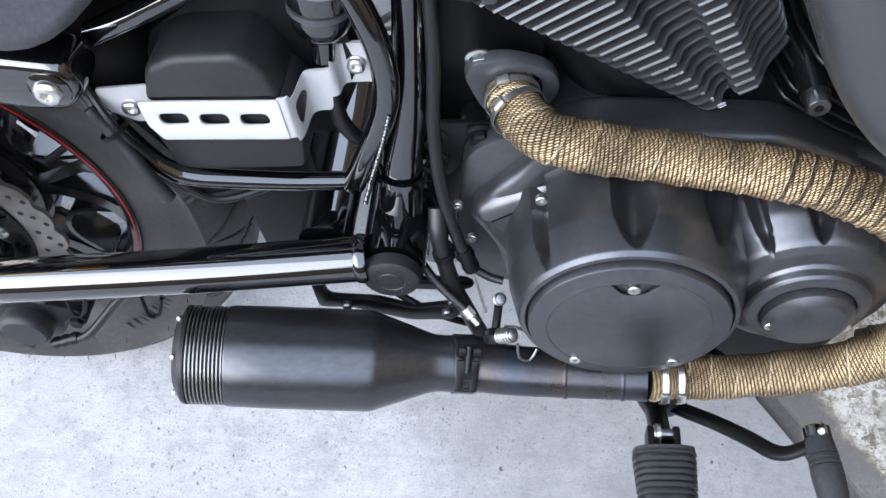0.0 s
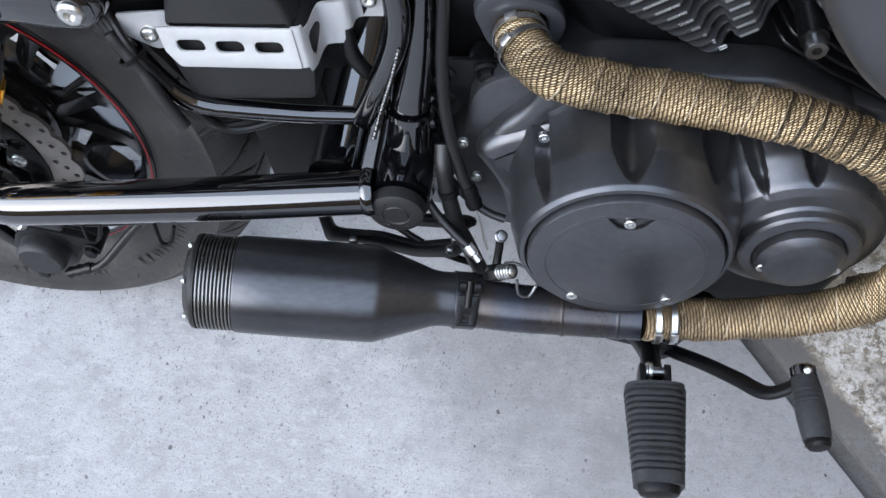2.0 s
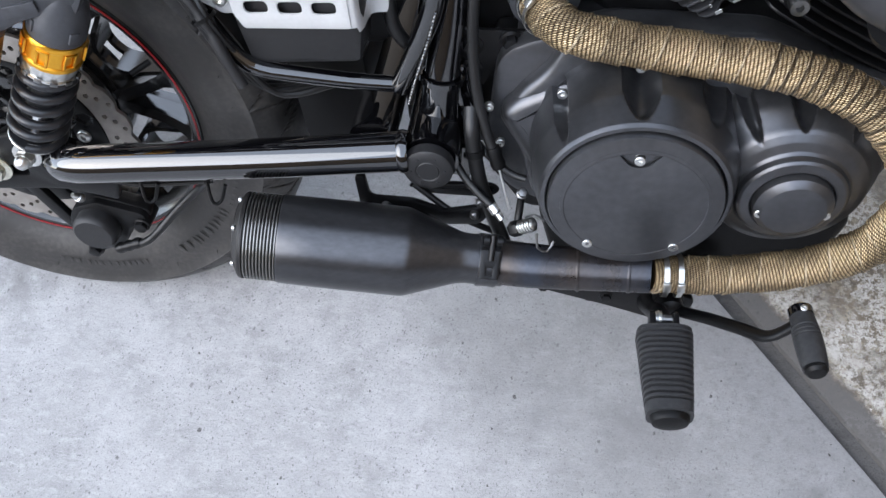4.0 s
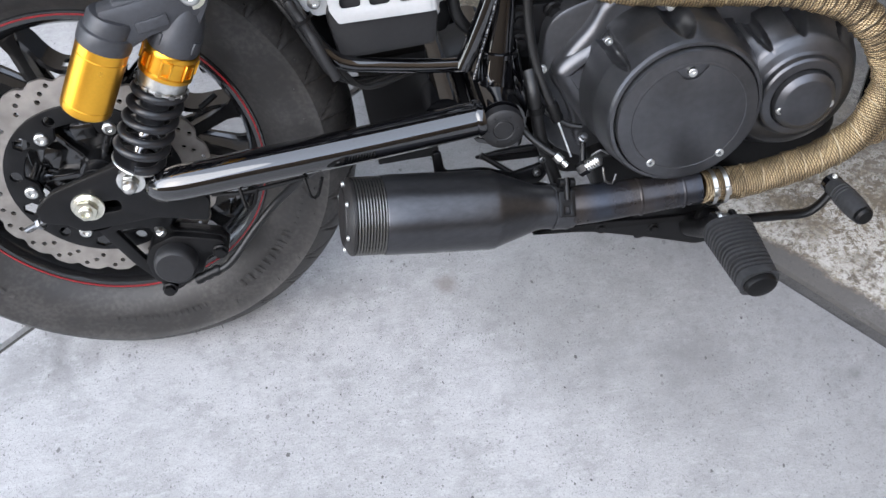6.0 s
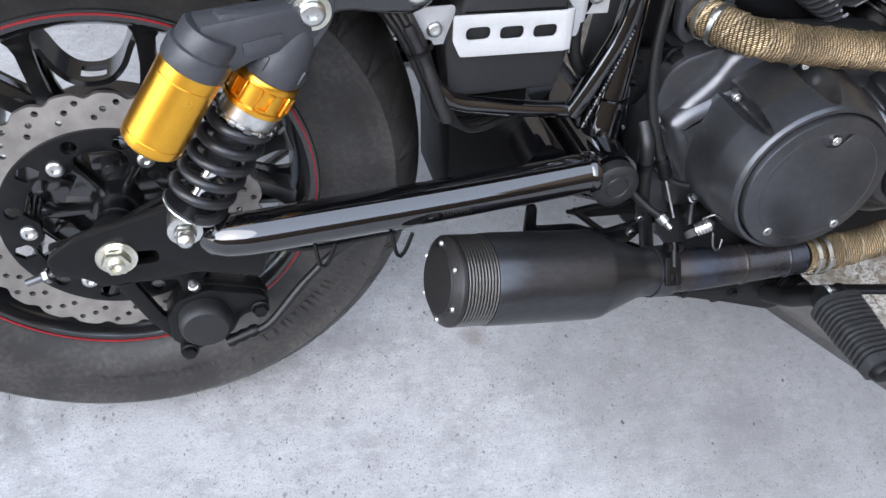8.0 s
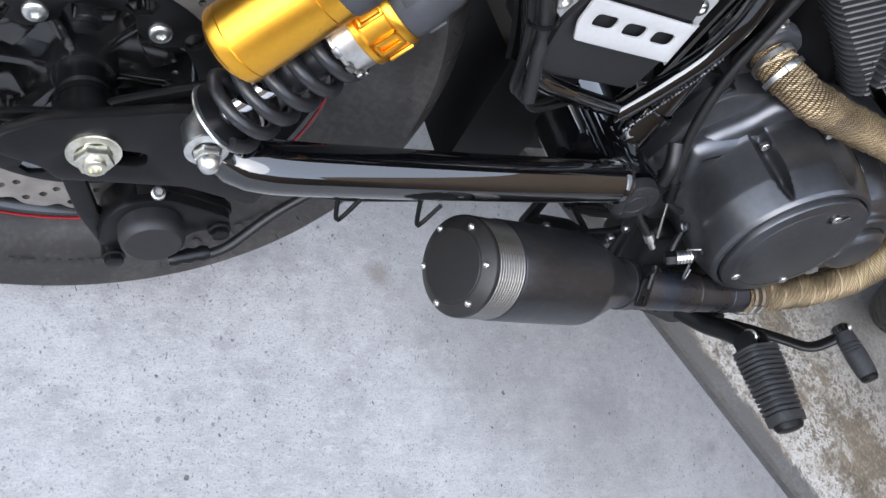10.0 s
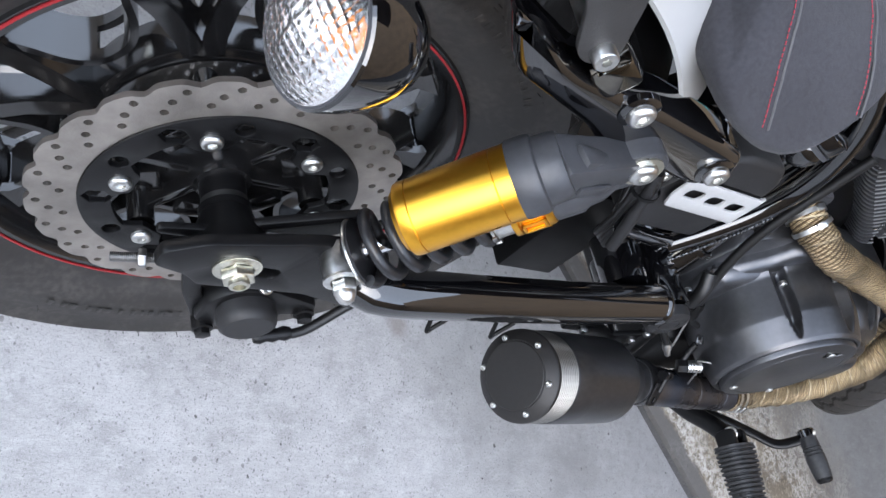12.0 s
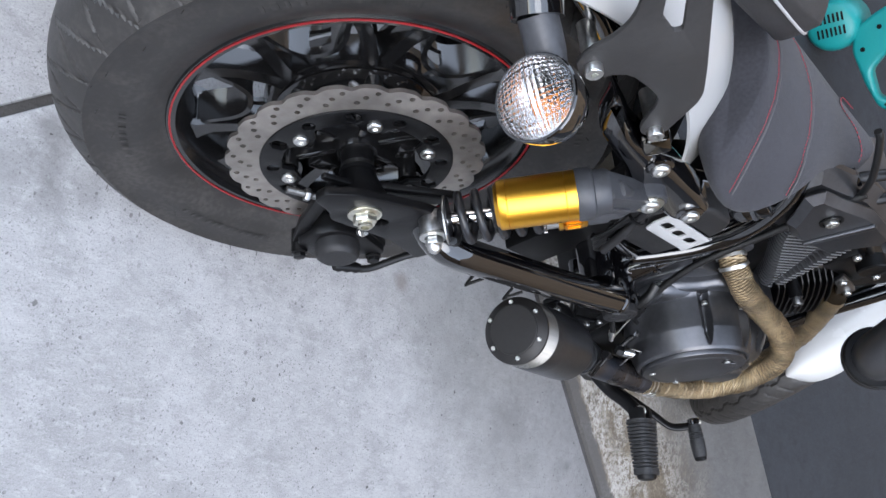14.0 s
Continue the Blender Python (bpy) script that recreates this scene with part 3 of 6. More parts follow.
# -- rear wheel --
def tyre_mesh(R, half, bead, grooves):
    """A tyre with its tread cut into the surface. grooves(angle, across) gives a depth."""
    bm = bmesh.new()
    prof = []
    crown = 0.088
    for k in range(31):                                   # tread, from one shoulder to the other
        a = radians(-58 + 116 * k / 30)
        prof.append((R - crown + crown * math.cos(a), crown * math.sin(a)))
    s0 = prof[0]
    wallp = [(s0[0] - 0.012, -half), (s0[0] - 0.030, -half - 0.002), (bead + 0.030, -half + 0.004), (bead + 0.012, -half + 0.014), (bead + 0.004, -half + 0.020), (bead - 0.004, -half + 0.022)]
    left = wallp[::-1]
    prof = [(r, -abs(y)) for r, y in left] + prof + [(r, abs(y)) for r, y in wallp]
    n, rings = 1180, []
    for i in range(n):
        a = 2 * math.pi * i / n
        ring = []
        for j, (r, y) in enumerate(prof):
            d = grooves(a, y) if 6 <= j <= 36 else 0.0
            ring.append(bm.verts.new((math.cos(a) * (r - d), y, math.sin(a) * (r - d))))
        rings.append(ring)
    for i in range(n):
        p, q = rings[i], rings[(i + 1) % n]
        for j in range(len(prof) - 1):
            bm.faces.new((p[j], p[j + 1], q[j + 1], q[j]))
    return bm


def rear_grooves(a, y):
    s = a * 0.343
    d = 0.0
    for sign, off in ((1, 0.0), (-1, 0.03)):
        v = sign * y
        k = (s + off + 0.75 * v + 2.0 * v * v) % 0.0629
        if 0.012 < v < 0.073 and k < 0.0034:
            d = 0.0035
        k = (s + off + 0.03 - 0.35 * v) % 0.0629
        if 0.035 < v < 0.068 and k < 0.0028:
            d = 0.003
    return d


RIM_R = 0.2172
rim_prof = [(RIM_R, -0.051), (RIM_R + 0.003, -0.046), (RIM_R - 0.002, -0.040), (0.203, -0.03), (0.198, -0.01), (0.198, 0.01), (0.203, 0.03), (RIM_R - 0.002, 0.040), (RIM_R + 0.003, 0.046), (RIM_R, 0.051), (0.2075, 0.050), (0.2025, 0.044),
            (0.196, 0.034), (0.190, 0.012), (0.190, -0.012), (0.196, -0.034), (0.2025, -0.044), (0.2075, -0.050)]
AX = align((0, 0, 0), (0, 1, 0), (1, 0, 0))               # turned parts round the axle
rear_wheel = part("rear_wheel", lathe(rim_prof, 120, AX, closed=True), RIMB, bike, "gloss black cast rear wheel rim")
part("tyre", tyre_mesh(0.343, 0.069, RIM_R, rear_grooves), RUBBER, rear_wheel, "dusty black rubber tyre with angled tread grooves")
hair = part("tyre_hair", tube(spline([(0.3, -0.0705, 0), (0.302, -0.0765, 0.0015)], 0.003), 0.0005, 5), RUBBER, rear_wheel)
for i in range(1, 44):
    again(hair, Matrix.Rotation(radians(8.2 * i + random.uniform(-2, 2)), 4, "Y") @ Matrix.Translation((random.uniform(-0.03, 0.012), 0, 0)))
part("rim_stripe", lathe([(0.2128, -0.0506), (0.2128, -0.0520), (0.2148, -0.0520), (0.2148, -0.0506)], 120, AX, closed=True), RED, rear_wheel, "thin red rim stripe")


def polar(r, deg, y):
    return V(r * math.cos(radians(deg)), y, r * math.sin(radians(deg)))


def spoke_mesh(sign):
    """One limb of a V pair: an I-beam that bends away from the pair's middle towards the rim."""
    bm = bmesh.new()
    secs = [(0.07, 2.5, 0.0095, 0.021), (0.1, 3.4, 0.0092, 0.021), (0.12, 5.2, 0.0085, 0.02), (0.15, 8.6, 0.0083, 0.02), (0.175, 11.2, 0.009, 0.023), (0.187, 12.2, 0.011, 0.028), (0.194, 12.8, 0.015, 0.03)]
    rings = []
    for r, deg, w, d in secs:
        web = w * 0.5
        c, ax = polar(r, sign * deg, 0), polar(1, sign * deg + 90, 0)
        shape = [(-w, -d), (w, -d), (w, -d * 0.7), (web, -d * 0.55), (web, d * 0.55), (w, d * 0.7), (w, d), (-w, d), (-w, d * 0.7), (-web, d * 0.55), (-web, -d * 0.55), (-w, -d * 0.7)]
        rings.append([bm.verts.new(c + ax * u + V(0, y, 0)) for u, y in shape])
    for p, q in zip(rings[:-1], rings[1:]):
        for k in range(12):
            bm.faces.new((p[k], p[(k + 1) % 12], q[(k + 1) % 12], q[k]))
    bm.faces.new(rings[0]), bm.faces.new(rings[-1][::-1])
    return bm


limbs = {}
for i in range(6):
    m = Matrix.Rotation(-radians(-0.5 + 60 * i), 4, "Y")
    for sign in (-1, 1):
        if i == 0:
            limbs[sign] = part("spoke", spoke_mesh(sign), RIMB, rear_wheel, m=m)
        else:
            again(limbs[sign], m)
# bowed web between two pairs, with an oval hole through its middle
web_line = spline([(r * math.cos(radians(30 + d)), 0, r * math.sin(radians(30 + d))) for r, d in ((0.188, -15), (0.17, -13.5), (0.148, -11.5), (0.133, -7), (0.1285, 0), (0.133, 7), (0.148, 11.5), (0.17, 13.5), (0.188, 15))], 0.0035)
ys = (-0.0215, -0.011, -0.004, 0.004, 0.011, 0.0215)
web = bmesh.new()
vg = [[web.verts.new(p + V(0, y, 0)) for y in ys] for p in web_line]
mid_i = len(web_line) // 2
for i in range(len(web_line) - 1):
    for j in range(len(ys) - 1):
        if abs(i - mid_i + 0.5) < 2.6 and 1 <= j <= 3:
            continue
        web.faces.new((vg[i][j], vg[i + 1][j], vg[i + 1][j + 1], vg[i][j + 1]))
bmesh.ops.recalc_face_normals(web, faces=web.faces)
bmesh.ops.solidify(web, geom=web.faces[:], thickness=0.006)
web0 = part("wheel_web", web, RIMB, rear_wheel, "bowed black web with oval hole", m=Matrix.Rotation(-radians(-0.5), 4, "Y"))
for i in range(1, 6):
    again(web0, Matrix.Rotation(-radians(-0.5 + 60 * i), 4, "Y"))
hub_bm = lathe([(0, -0.072), (0.024, -0.072), (0.026, -0.066), (0.028, -0.05), (0.036, -0.03), (0.05, -0.024), (0.1, -0.022), (0.108, -0.018), (0.11, 0.0), (0.108, 0.018), (0.058, 0.05), (0, 0.06)], 72, AX)
hub = part("hub", hub_bm, RIMB, rear_wheel, "black cast hub")
post = part("disc_post", lathe([(0.0115, -0.02), (0.0115, -0.076), (0, -0.076)], 20, AX @ Matrix.Translation((0.0853, 0, 0))), RIMB, hub)
part("hub_dish", lathe([(0.028, -0.052), (0.062, -0.049), (0.082, -0.04), (0.1, -0.024)], 72, AX), RIMB, hub)
rib = part("hub_rib", box((0.058, 0.009, 0.046), align((0.055, -0.041, 0), SIDE, (1, 0, 0)), 0.002), RIMB, hub)
pad_ = part("hub_pad", box((0.022, 0.03, 0.026), align(V(0, -0.05, 0) + polar(0.061, 30, 0), SIDE, polar(1, 30, 0)), 0.002), RIMB, hub)
for i in range(1, 6):
    for ob in (post, rib, pad_):
        again(ob, Matrix.Rotation(radians(60 * i), 4, "Y"))


def disc_mesh(r_in, r_out, wave, count, thick, y, holes):
    """A wavy brake disc with rows of drilled holes."""
    n = 240
    outer = []
    for i in range(n):
        a = 2 * math.pi * i / n
        k = 0.5 + 0.5 * math.cos(count * a)
        outer.append(((r_out - wave * k ** 3) * math.cos(a), (r_out - wave * k ** 3) * math.sin(a)))
    rings = [ngon(r_in, 96)]
    for r, deg, hr in holes:
        c = (r * math.cos(radians(deg)), r * math.sin(radians(deg)))
        rings.append([(c[0] + u, c[1] + v) for u, v in ngon(hr, 10)])
    return prism(outer, thick, side(0, y, 0), 0.0, None, rings)


holes = []
for i in range(24):
    for r, off in ((0.1425, 0.0), (0.1345, 5.0), (0.1255, 9.0)):
        holes.append((r, 15 * i + 4 + off, 0.0033))
disc = part("brake_disc", disc_mesh(0.1135, 0.1515, 0.0055, 24, 0.005, -0.0815, holes), DISC, rear_wheel, "wavy drilled steel brake disc", angle=30)
chole = []
for i in range(12):
    r = 0.0985
    c = polar(r, 15 + 30 * i, 0)
    rr = 0.0095 if i % 2 == 0 else 0.0075
    chole.append([(c.x + u * (1.25 if i % 2 == 0 else 1), c.z + v) for u, v in ngon(rr, 6 if i % 2 == 0 else 14, radians(15 + 30 * i))])
scallop = []
for i in range(120):
    a = 3 * i
    k = abs(((a + 30) % 60) - 30) / 30
    r = 0.0735 if k < 0.28 else 0.0735 + 0.0145 * min(1, (k - 0.28) / 0.2)
    scallop.append((r * math.cos(radians(a)), r * math.sin(radians(a))))
part("disc_carrier", prism(ngon(0.1132, 90), 0.006, side(0, -0.0825, 0), 0.0008, None, [scallop] + chole), SATIN, rear_wheel, "black pierced disc carrier", angle=30)
b0 = None
for i in range(6):
    p = polar(0.0853, 60 * i, -0.0885)
    m = side(p.x, p.y, p.z)
    if b0 is None:
        b0 = part("disc_bolt", capscrew(0.0088, 0.0046), STEEL, rear_wheel, "zinc button-head bolt", m=m)
    else:
        again(b0, m)
part("valve", tube(spline([polar(0.178, 20, -0.02), polar(0.155, 20, -0.035)]), 0.004, 10), DARK, rear_wheel)
for a0, span, r in ((205, 18, 0.262), (255, 30, 0.268), (300, 26, 0.262), (330, 16, 0.268), (120, 34, 0.268), (45, 40, 0.27), (80, 16, 0.262)):
    bm = bmesh.new()                                      # raised marking on the sidewall, unreadable
    k = 0
    while k < span:
        w = random.choice((1.2, 1.6, 2.1))
        c = polar(r, a0 + k, -0.0702)
        box((0.017 if span > 20 else 0.008, w * 0.0036, 0.0004), align(c, SIDE, polar(1, a0 + k, 0)), 0.0002, bm)
        k += w + random.choice((0.6, 0.9, 1.5))
    part("sidewall_marking", bm, RUBBER, rear_wheel)

# -- swingarm --
SA = spline([(0.505, -0.150, 0.038), (0.35, -0.163, 0.036), (0.2, -0.172, 0.034), (0.13, -0.174, 0.032), (0.105, -0.166, 0.028), (0.095, -0.145, 0.02)], 0.012)
swingarm = part("swingarm", tube(SA, 0.0222, 32), GLOSS, bike, "gloss black tubular swingarm")
cross_bm = tube(spline([(0.46, -0.13, 0.035), (0.46, 0.13, 0.035)]), 0.026, 24)
tube(spline([(0.505, 0.150, 0.038), (0.35, 0.163, 0.036), (0.12, 0.165, 0.03)]), 0.0222, 20, cross_bm)
part("far_arm", cross_bm, GLOSS, swingarm)
part("pivot_housing", tube(spline([(0.527, 0.14, 0.027), (0.527, -0.152, 0.027)]), 0.031, 36), GLOSS, swingarm)
cap_bm = lathe([(0, 0.0085), (0.0115, 0.0085), (0.0125, 0.0075), (0.0135, 0.0085), (0.0225, 0.0085), (0.0265, 0.006), (0.0275, 0.0), (0.0275, -0.006), (0.0, -0.006)], 48)
for i in range(6):
    lathe([(0, 0.0095), (0.0016, 0.0093), (0.002, 0.008)], 10, Matrix.Translation((0.0185 * math.cos(i * 1.047), 0.0185 * math.sin(i * 1.047), 0)), cap_bm)
part("pivot_cap", cap_bm, PLASTIC, swingarm, "round dark grey plastic pivot cap", m=side(0.527, -0.162, 0.027))
part("weld_collar", lathe([(0.0222, -0.003), (0.0236, -0.001), (0.0242, 0.003), (0.0225, 0.008)], 32, align((0.497, -0.151, 0.038), (1, 0.08, 0.02)), closed=True), GLOSS, swingarm)
axp = rounded([(-0.061, 0.012), (-0.032, 0.033), (0.055, 0.057), (0.086, 0.060), (0.112, 0.03), (0.15, -0.012), (0.14, -0.045), (0.078, -0.027), (-0.017, -0.031), (-0.03, -0.018), (-0.06, -0.008)], 0.006)
slot = rounded([(-0.012, -0.007), (0.042, -0.007), (0.042, 0.009), (-0.012, 0.009)], 0.0075)
part("axle_plate", prism(axp, 0.012, side(0, -0.142, 0), 0.0022, None, [slot]), SATIN, swingarm, "satin black axle plate with slot")
part("axle_boss", lathe([(0.0, 0.0), (0.0185, 0.0), (0.02, 0.003), (0.0225, 0.012), (0.03, 0.03), (0.038, 0.046), (0.039, 0.05)], 40, side(0.0, -0.094, 0.0)), SATIN, swingarm, "conical black axle boss")
part("boss_ring", lathe([(0.0, -0.004), (0.0195, -0.004), (0.0195, 0.001), (0, 0.001)], 36, side(0.0, -0.093, 0.0)), BOLTD, swingarm)
part("upper_rib", prism(rounded([(0.005, 0.016), (0.012, 0.03), (0.095, 0.072), (0.104, 0.055), (0.08, 0.03)], 0.006), 0.009, side(0, -0.118, 0), 0.003), SATIN, swingarm)
part("rear_rib", prism(rounded([(-0.012, 0.022), (-0.062, 0.012), (-0.062, 0.004), (-0.01, 0.004)], 0.004), 0.007, side(0, -0.125, 0), 0.002), SATIN, swingarm)
part("axle_nut", hexnut(0.0142, 0.013, 0.0182, side(0.003, -0.1535, 0.006), 0.0085), ZINC, swingarm, "large yellowish zinc axle nut")
part("axle_washer", lathe([(0, 0), (0.0198, 0), (0.0198, 0.003), (0, 0.003)], 36, side(0.003, -0.1530, 0.006)), ZINC, swingarm)
thread = lathe([(0, 0)] + [(0.0036 + 0.0005 * (k % 2), 0.001 * k) for k in range(60)] + [(0, 0.06)], 14, align((-0.048, -0.147, -0.006), (-0.93, 0.1, -0.36)) @ Matrix.Scale(0.72, 4, (0, 0, 1)))
part("adjuster_bolt", thread, BOLTD, swingarm, "threaded chain adjuster bolt")
part("adjuster_nut", hexnut(0.0078, 0.006, 0, align((-0.063, -0.1455, -0.012), (-0.93, 0.1, -0.36))), BOLTD, swingarm)
part("spacer", lathe([(0, 0), (0.02, 0), (0.019, 0.028), (0.022, 0.03), (0.022, 0.036), (0, 0.036)], 32, side(0, -0.066, 0)), SATIN, swingarm)

# -- rear brake --
calbr = rounded([(-0.022, -0.02), (-0.014, -0.06), (0.01, -0.12), (0.028, -0.15), (0.046, -0.182), (0.066, -0.176), (0.09, -0.14), (0.14, -0.118), (0.145, -0.1), (0.11, -0.085), (0.075, -0.075), (0.1, -0.03)], 0.007)
calhole = [rounded([(0.006, -0.062), (0.05, -0.066), (0.055, -0.09), (0.036, -0.121), (0.028, -0.118)], 0.005), rounded([(0.03, -0.135), (0.042, -0.128), (0.046, -0.15), (0.042, -0.158)], 0.004)]
caliper = part("brake_caliper", prism(calbr, 0.011, side(0, -0.106, 0), 0.002, None, calhole), SATIN, bike, "dark grey rear brake caliper on its bracket")
body = rounded([(0.032, -0.152), (0.03, -0.115), (0.045, -0.09), (0.08, -0.078), (0.11, -0.088), (0.14, -0.098), (0.142, -0.118), (0.112, -0.125), (0.1, -0.15), (0.07, -0.168)], 0.008)
part("caliper_body", prism(body, 0.034, side(0, -0.093, 0), 0.004), SATIN, caliper)
part("piston_housing", lathe([(0, 0.036), (0.024, 0.036), (0.0275, 0.033), (0.029, 0.026), (0.029, 0)], 40, side(0.072, -0.112, -0.118)), PLASTIC, caliper, "round dark grey piston cap")
for x, z in ((0.048, -0.166), (0.133, -0.115)):
    bm = hexnut(0.0085, 0.008, 0.0105, side(x, -0.128, z))
    lathe([(0, -0.03), (0.0105, -0.03), (0.0105, 0.002), (0, 0.002)], 24, side(x, -0.126, z), bm)
    part("slide_pin", bm, SATIN, caliper)
part("bleed_nipple", lathe([(0, 0.016), (0.003, 0.016), (0.0045, 0.008), (0.006, 0.007), (0.006, 0), (0, 0)], 16, align((0.068, -0.128, -0.07), (-0.2, -0.5, 0.9))), STEEL, caliper)
hose = spline([(0.108, -0.14, -0.142), (0.14, -0.138, -0.133), (0.185, -0.118, -0.095), (0.225, -0.112, -0.06), (0.262, -0.135, -0.02), (0.3, -0.155, 0.012), (0.34, -0.16, 0.026)], 0.008)
part("brake_hose", tube(hose, 0.0052, 14), CABLE, caliper, "black rubber brake hose")
part("banjo", tube(spline([(0.092, -0.142, -0.148), (0.128, -0.139, -0.137)]), lambda s, a: 0.0062 + (0.0018 if int(s / 0.006) % 2 else 0), 14), SATIN, caliper)

# -- rear shock --
SH0, SH1 = V(0.074, -0.157, 0.046), V(0.208, -0.157, 0.256)
sd = (SH1 - SH0).normalized()
def shock(d):
    return align(SH0 + sd * d, sd, (0, -1, 0))
spring_pts = []
turns, s_lo, s_hi = 5.3, 0.022, 0.127
for i in range(int(turns * 28) + 1):
    k = i / (turns * 28)
    a = 2 * math.pi * turns * k
    spring_pts.append(shock(s_lo + (s_hi - s_lo) * k) @ V((0.0278 - 0.0016 * k) * math.cos(a), (0.0278 - 0.0016 * k) * math.sin(a), 0))
rear_shock = part("rear_shock", lathe([(0, -0.012), (0.011, -0.01), (0.013, 0.006), (0.019, 0.012), (0.027, 0.016), (0.028, 0.02), (0.012, 0.021), (0.0075, 0.022), (0.0075, 0.07), (0.016, 0.071), (0.0165, 0.16), (0, 0.16)], 40, shock(0)), SPRING, bike, "rear shock absorber with grey spring and gold reservoir")
part("spring", tube(spring_pts, 0.0051, 14), SPRING, rear_shock, "dark grey coil spring")
part("rod", lathe([(0.0078, 0.024), (0.0078, 0.07)], 24, shock(0)), CHROME, rear_shock, "bright shock rod")
collar = part("spring_collar", lathe([(0.018, 0.1305), (0.0262, 0.1305), (0.027, 0.1315), (0.027, 0.146), (0.018, 0.146)], 48, shock(0)), STEEL, rear_shock, "silver spring collar")
part("collar_flange", lathe([(0.018, 0.128), (0.0285, 0.128), (0.029, 0.1285), (0.029, 0.1302), (0.0262, 0.131), (0.018, 0.131)], 48, shock(0)), STEEL, collar)
tooth = None
for i in range(12):
    m = shock(0.1295) @ Matrix.Rotation(2 * math.pi * i / 12, 4, "Z")
    if tooth is None:
        tooth = part("collar_tooth", box((0.0025, 0.0075, 0.0045), Matrix.Translation((0.0295, 0, 0)), 0.0006), BOLTD, collar, m=m)
    else:
        again(tooth, m)
part("seat_ring", lathe([(0.0265, 0.0155), (0.0288, 0.0155), (0.0292, 0.0165), (0.0288, 0.0175), (0.0265, 0.0175)], 48, shock(0), closed=True), STEEL, rear_shock, "bright lower spring seat ring")
gold_prof = [(0.02, 0.145), (0.0292, 0.145), (0.0302, 0.146), (0.0302, 0.150), (0.0285, 0.1515), (0.0285, 0.1705), (0.0298, 0.172), (0.0298, 0.176), (0.0288, 0.178), (0.02, 0.178)]
ringp = part("preload_ring", lathe(gold_prof, 56, shock(0)), GOLD, rear_shock, "gold anodised preload adjuster ring")
grip_bm = bmesh.new()
for cx, cz, sx, sz in ((0, 0.0085, 0.013, 0.003), (0, -0.0085, 0.013, 0.003), (0.005, 0, 0.003, 0.02), (-0.005, 0, 0.003, 0.02)):
    box((0.003, sx, sz), Matrix.Translation((0.0297, cx, cz)), 0.001, grip_bm)
grip0 = None
for i in range(7):                                        # raised frames round the preload ring
    m = shock(0.162) @ Matrix.Rotation(2 * math.pi * i / 7, 4, "Z")
    if grip0 is None:
        grip0 = part("grip", grip_bm, GOLD, ringp, m=m)
    else:
        again(grip0, m)
head = lathe([(0.018, 0.176), (0.0275, 0.177), (0.0285, 0.181), (0.0285, 0.2), (0.026, 0.205), (0.0255, 0.215), (0.021, 0.226), (0.017, 0.236), (0, 0.238)], 48, shock(0))
eye = align(SH1, (0, -1, 0), sd)
prism(rounded([(-0.05, -0.018), (0.0, -0.021), (0.021, -0.012), (0.021, 0.012), (0.0, 0.021), (-0.05, 0.018)], 0.012, 6), 0.03, eye @ Matrix.Translation((0, 0, -0.015)), 0.003, head)
for i in range(4):
    box((0.005, 0.01, 0.014), shock(0.193) @ Matrix.Rotation(0.9 + i * 1.57, 4, "Z") @ Matrix.Translation((0.0275, 0, 0)), 0.001, head)
part("shock_head", head, ANOD, rear_shock, "dark grey anodised shock head")
R0, R1 = V(0.060, -0.182, 0.150), V(0.108, -0.182, 0.2235)
rd = (R1 - R0).normalized()
res = lathe([(0, -0.001), (0.022, -0.001), (0.0235, 0.001), (0.0268, 0.003), (0.0275, 0.005), (0.0275, 0.012), (0.027, 0.0125), (0.0275, 0.013), (0.0275, 0.074), (0.027, 0.0745), (0.0275, 0.075), (0.0275, 0.088), (0, 0.088)], 64, align(R0, rd, (0, -1, 0)))
part("reservoir", res, GOLD, rear_shock, "gold anodised oil reservoir")
rc = lathe([(0, 0.086), (0.0282, 0.086), (0.0288, 0.088), (0.0288, 0.1), (0.0278, 0.1035), (0.0252, 0.105), (0.0248, 0.118), (0.023, 0.1215), (0, 0.1225)], 48, align(R0, rd, (0, -1, 0)))
part("reservoir_cap", rc, ANOD, rear_shock)
bridge = bmesh.new()
pA, pB = R0 + rd * 0.108, SH1 - sd * 0.012 + V(0, -0.004, 0)
bx = (pB - pA).normalized()
bl = (pB - pA).length
bm_m = align((pA + pB) / 2 + bx * 0.004, bx, (0, -1, 0))
box((0.036, 0.046, bl + 0.02), bm_m, 0.006, bridge, 0.72)
box((0.02, 0.055, bl * 0.55), bm_m @ Matrix.Translation((0.004, 0, -bl * 0.14)), 0.005, bridge, 0.6)
box((0.0035, 0.012, bl * 0.4), bm_m @ Matrix.Translation((0.0172, 0.006, -0.004)), 0.001, bridge)
part("reservoir_arm", bridge, ANOD, rear_shock)
part("upper_bolt", capscrew(0.0115, 0.007, side(0.208, -0.173, 0.256)), STEEL, rear_shock, "bright shock bolt")
part("upper_washer", lathe([(0, 0), (0.0165, 0), (0.0165, 0.0022), (0, 0.0022)], 36, side(0.208, -0.1715, 0.256)), ZINC, rear_shock)
part("lower_eye", lathe([(0, -0.012), (0.0145, -0.012), (0.0165, -0.006), (0.0165, 0.010), (0.0145, 0.017), (0, 0.017)], 36, side(0.074, -0.158, 0.046)), BOLTD, rear_shock, "polished lower shock eye")
ac = lathe([(0.0165, 0), (0.0165, 0.002), (0.011, 0.003)], 28)
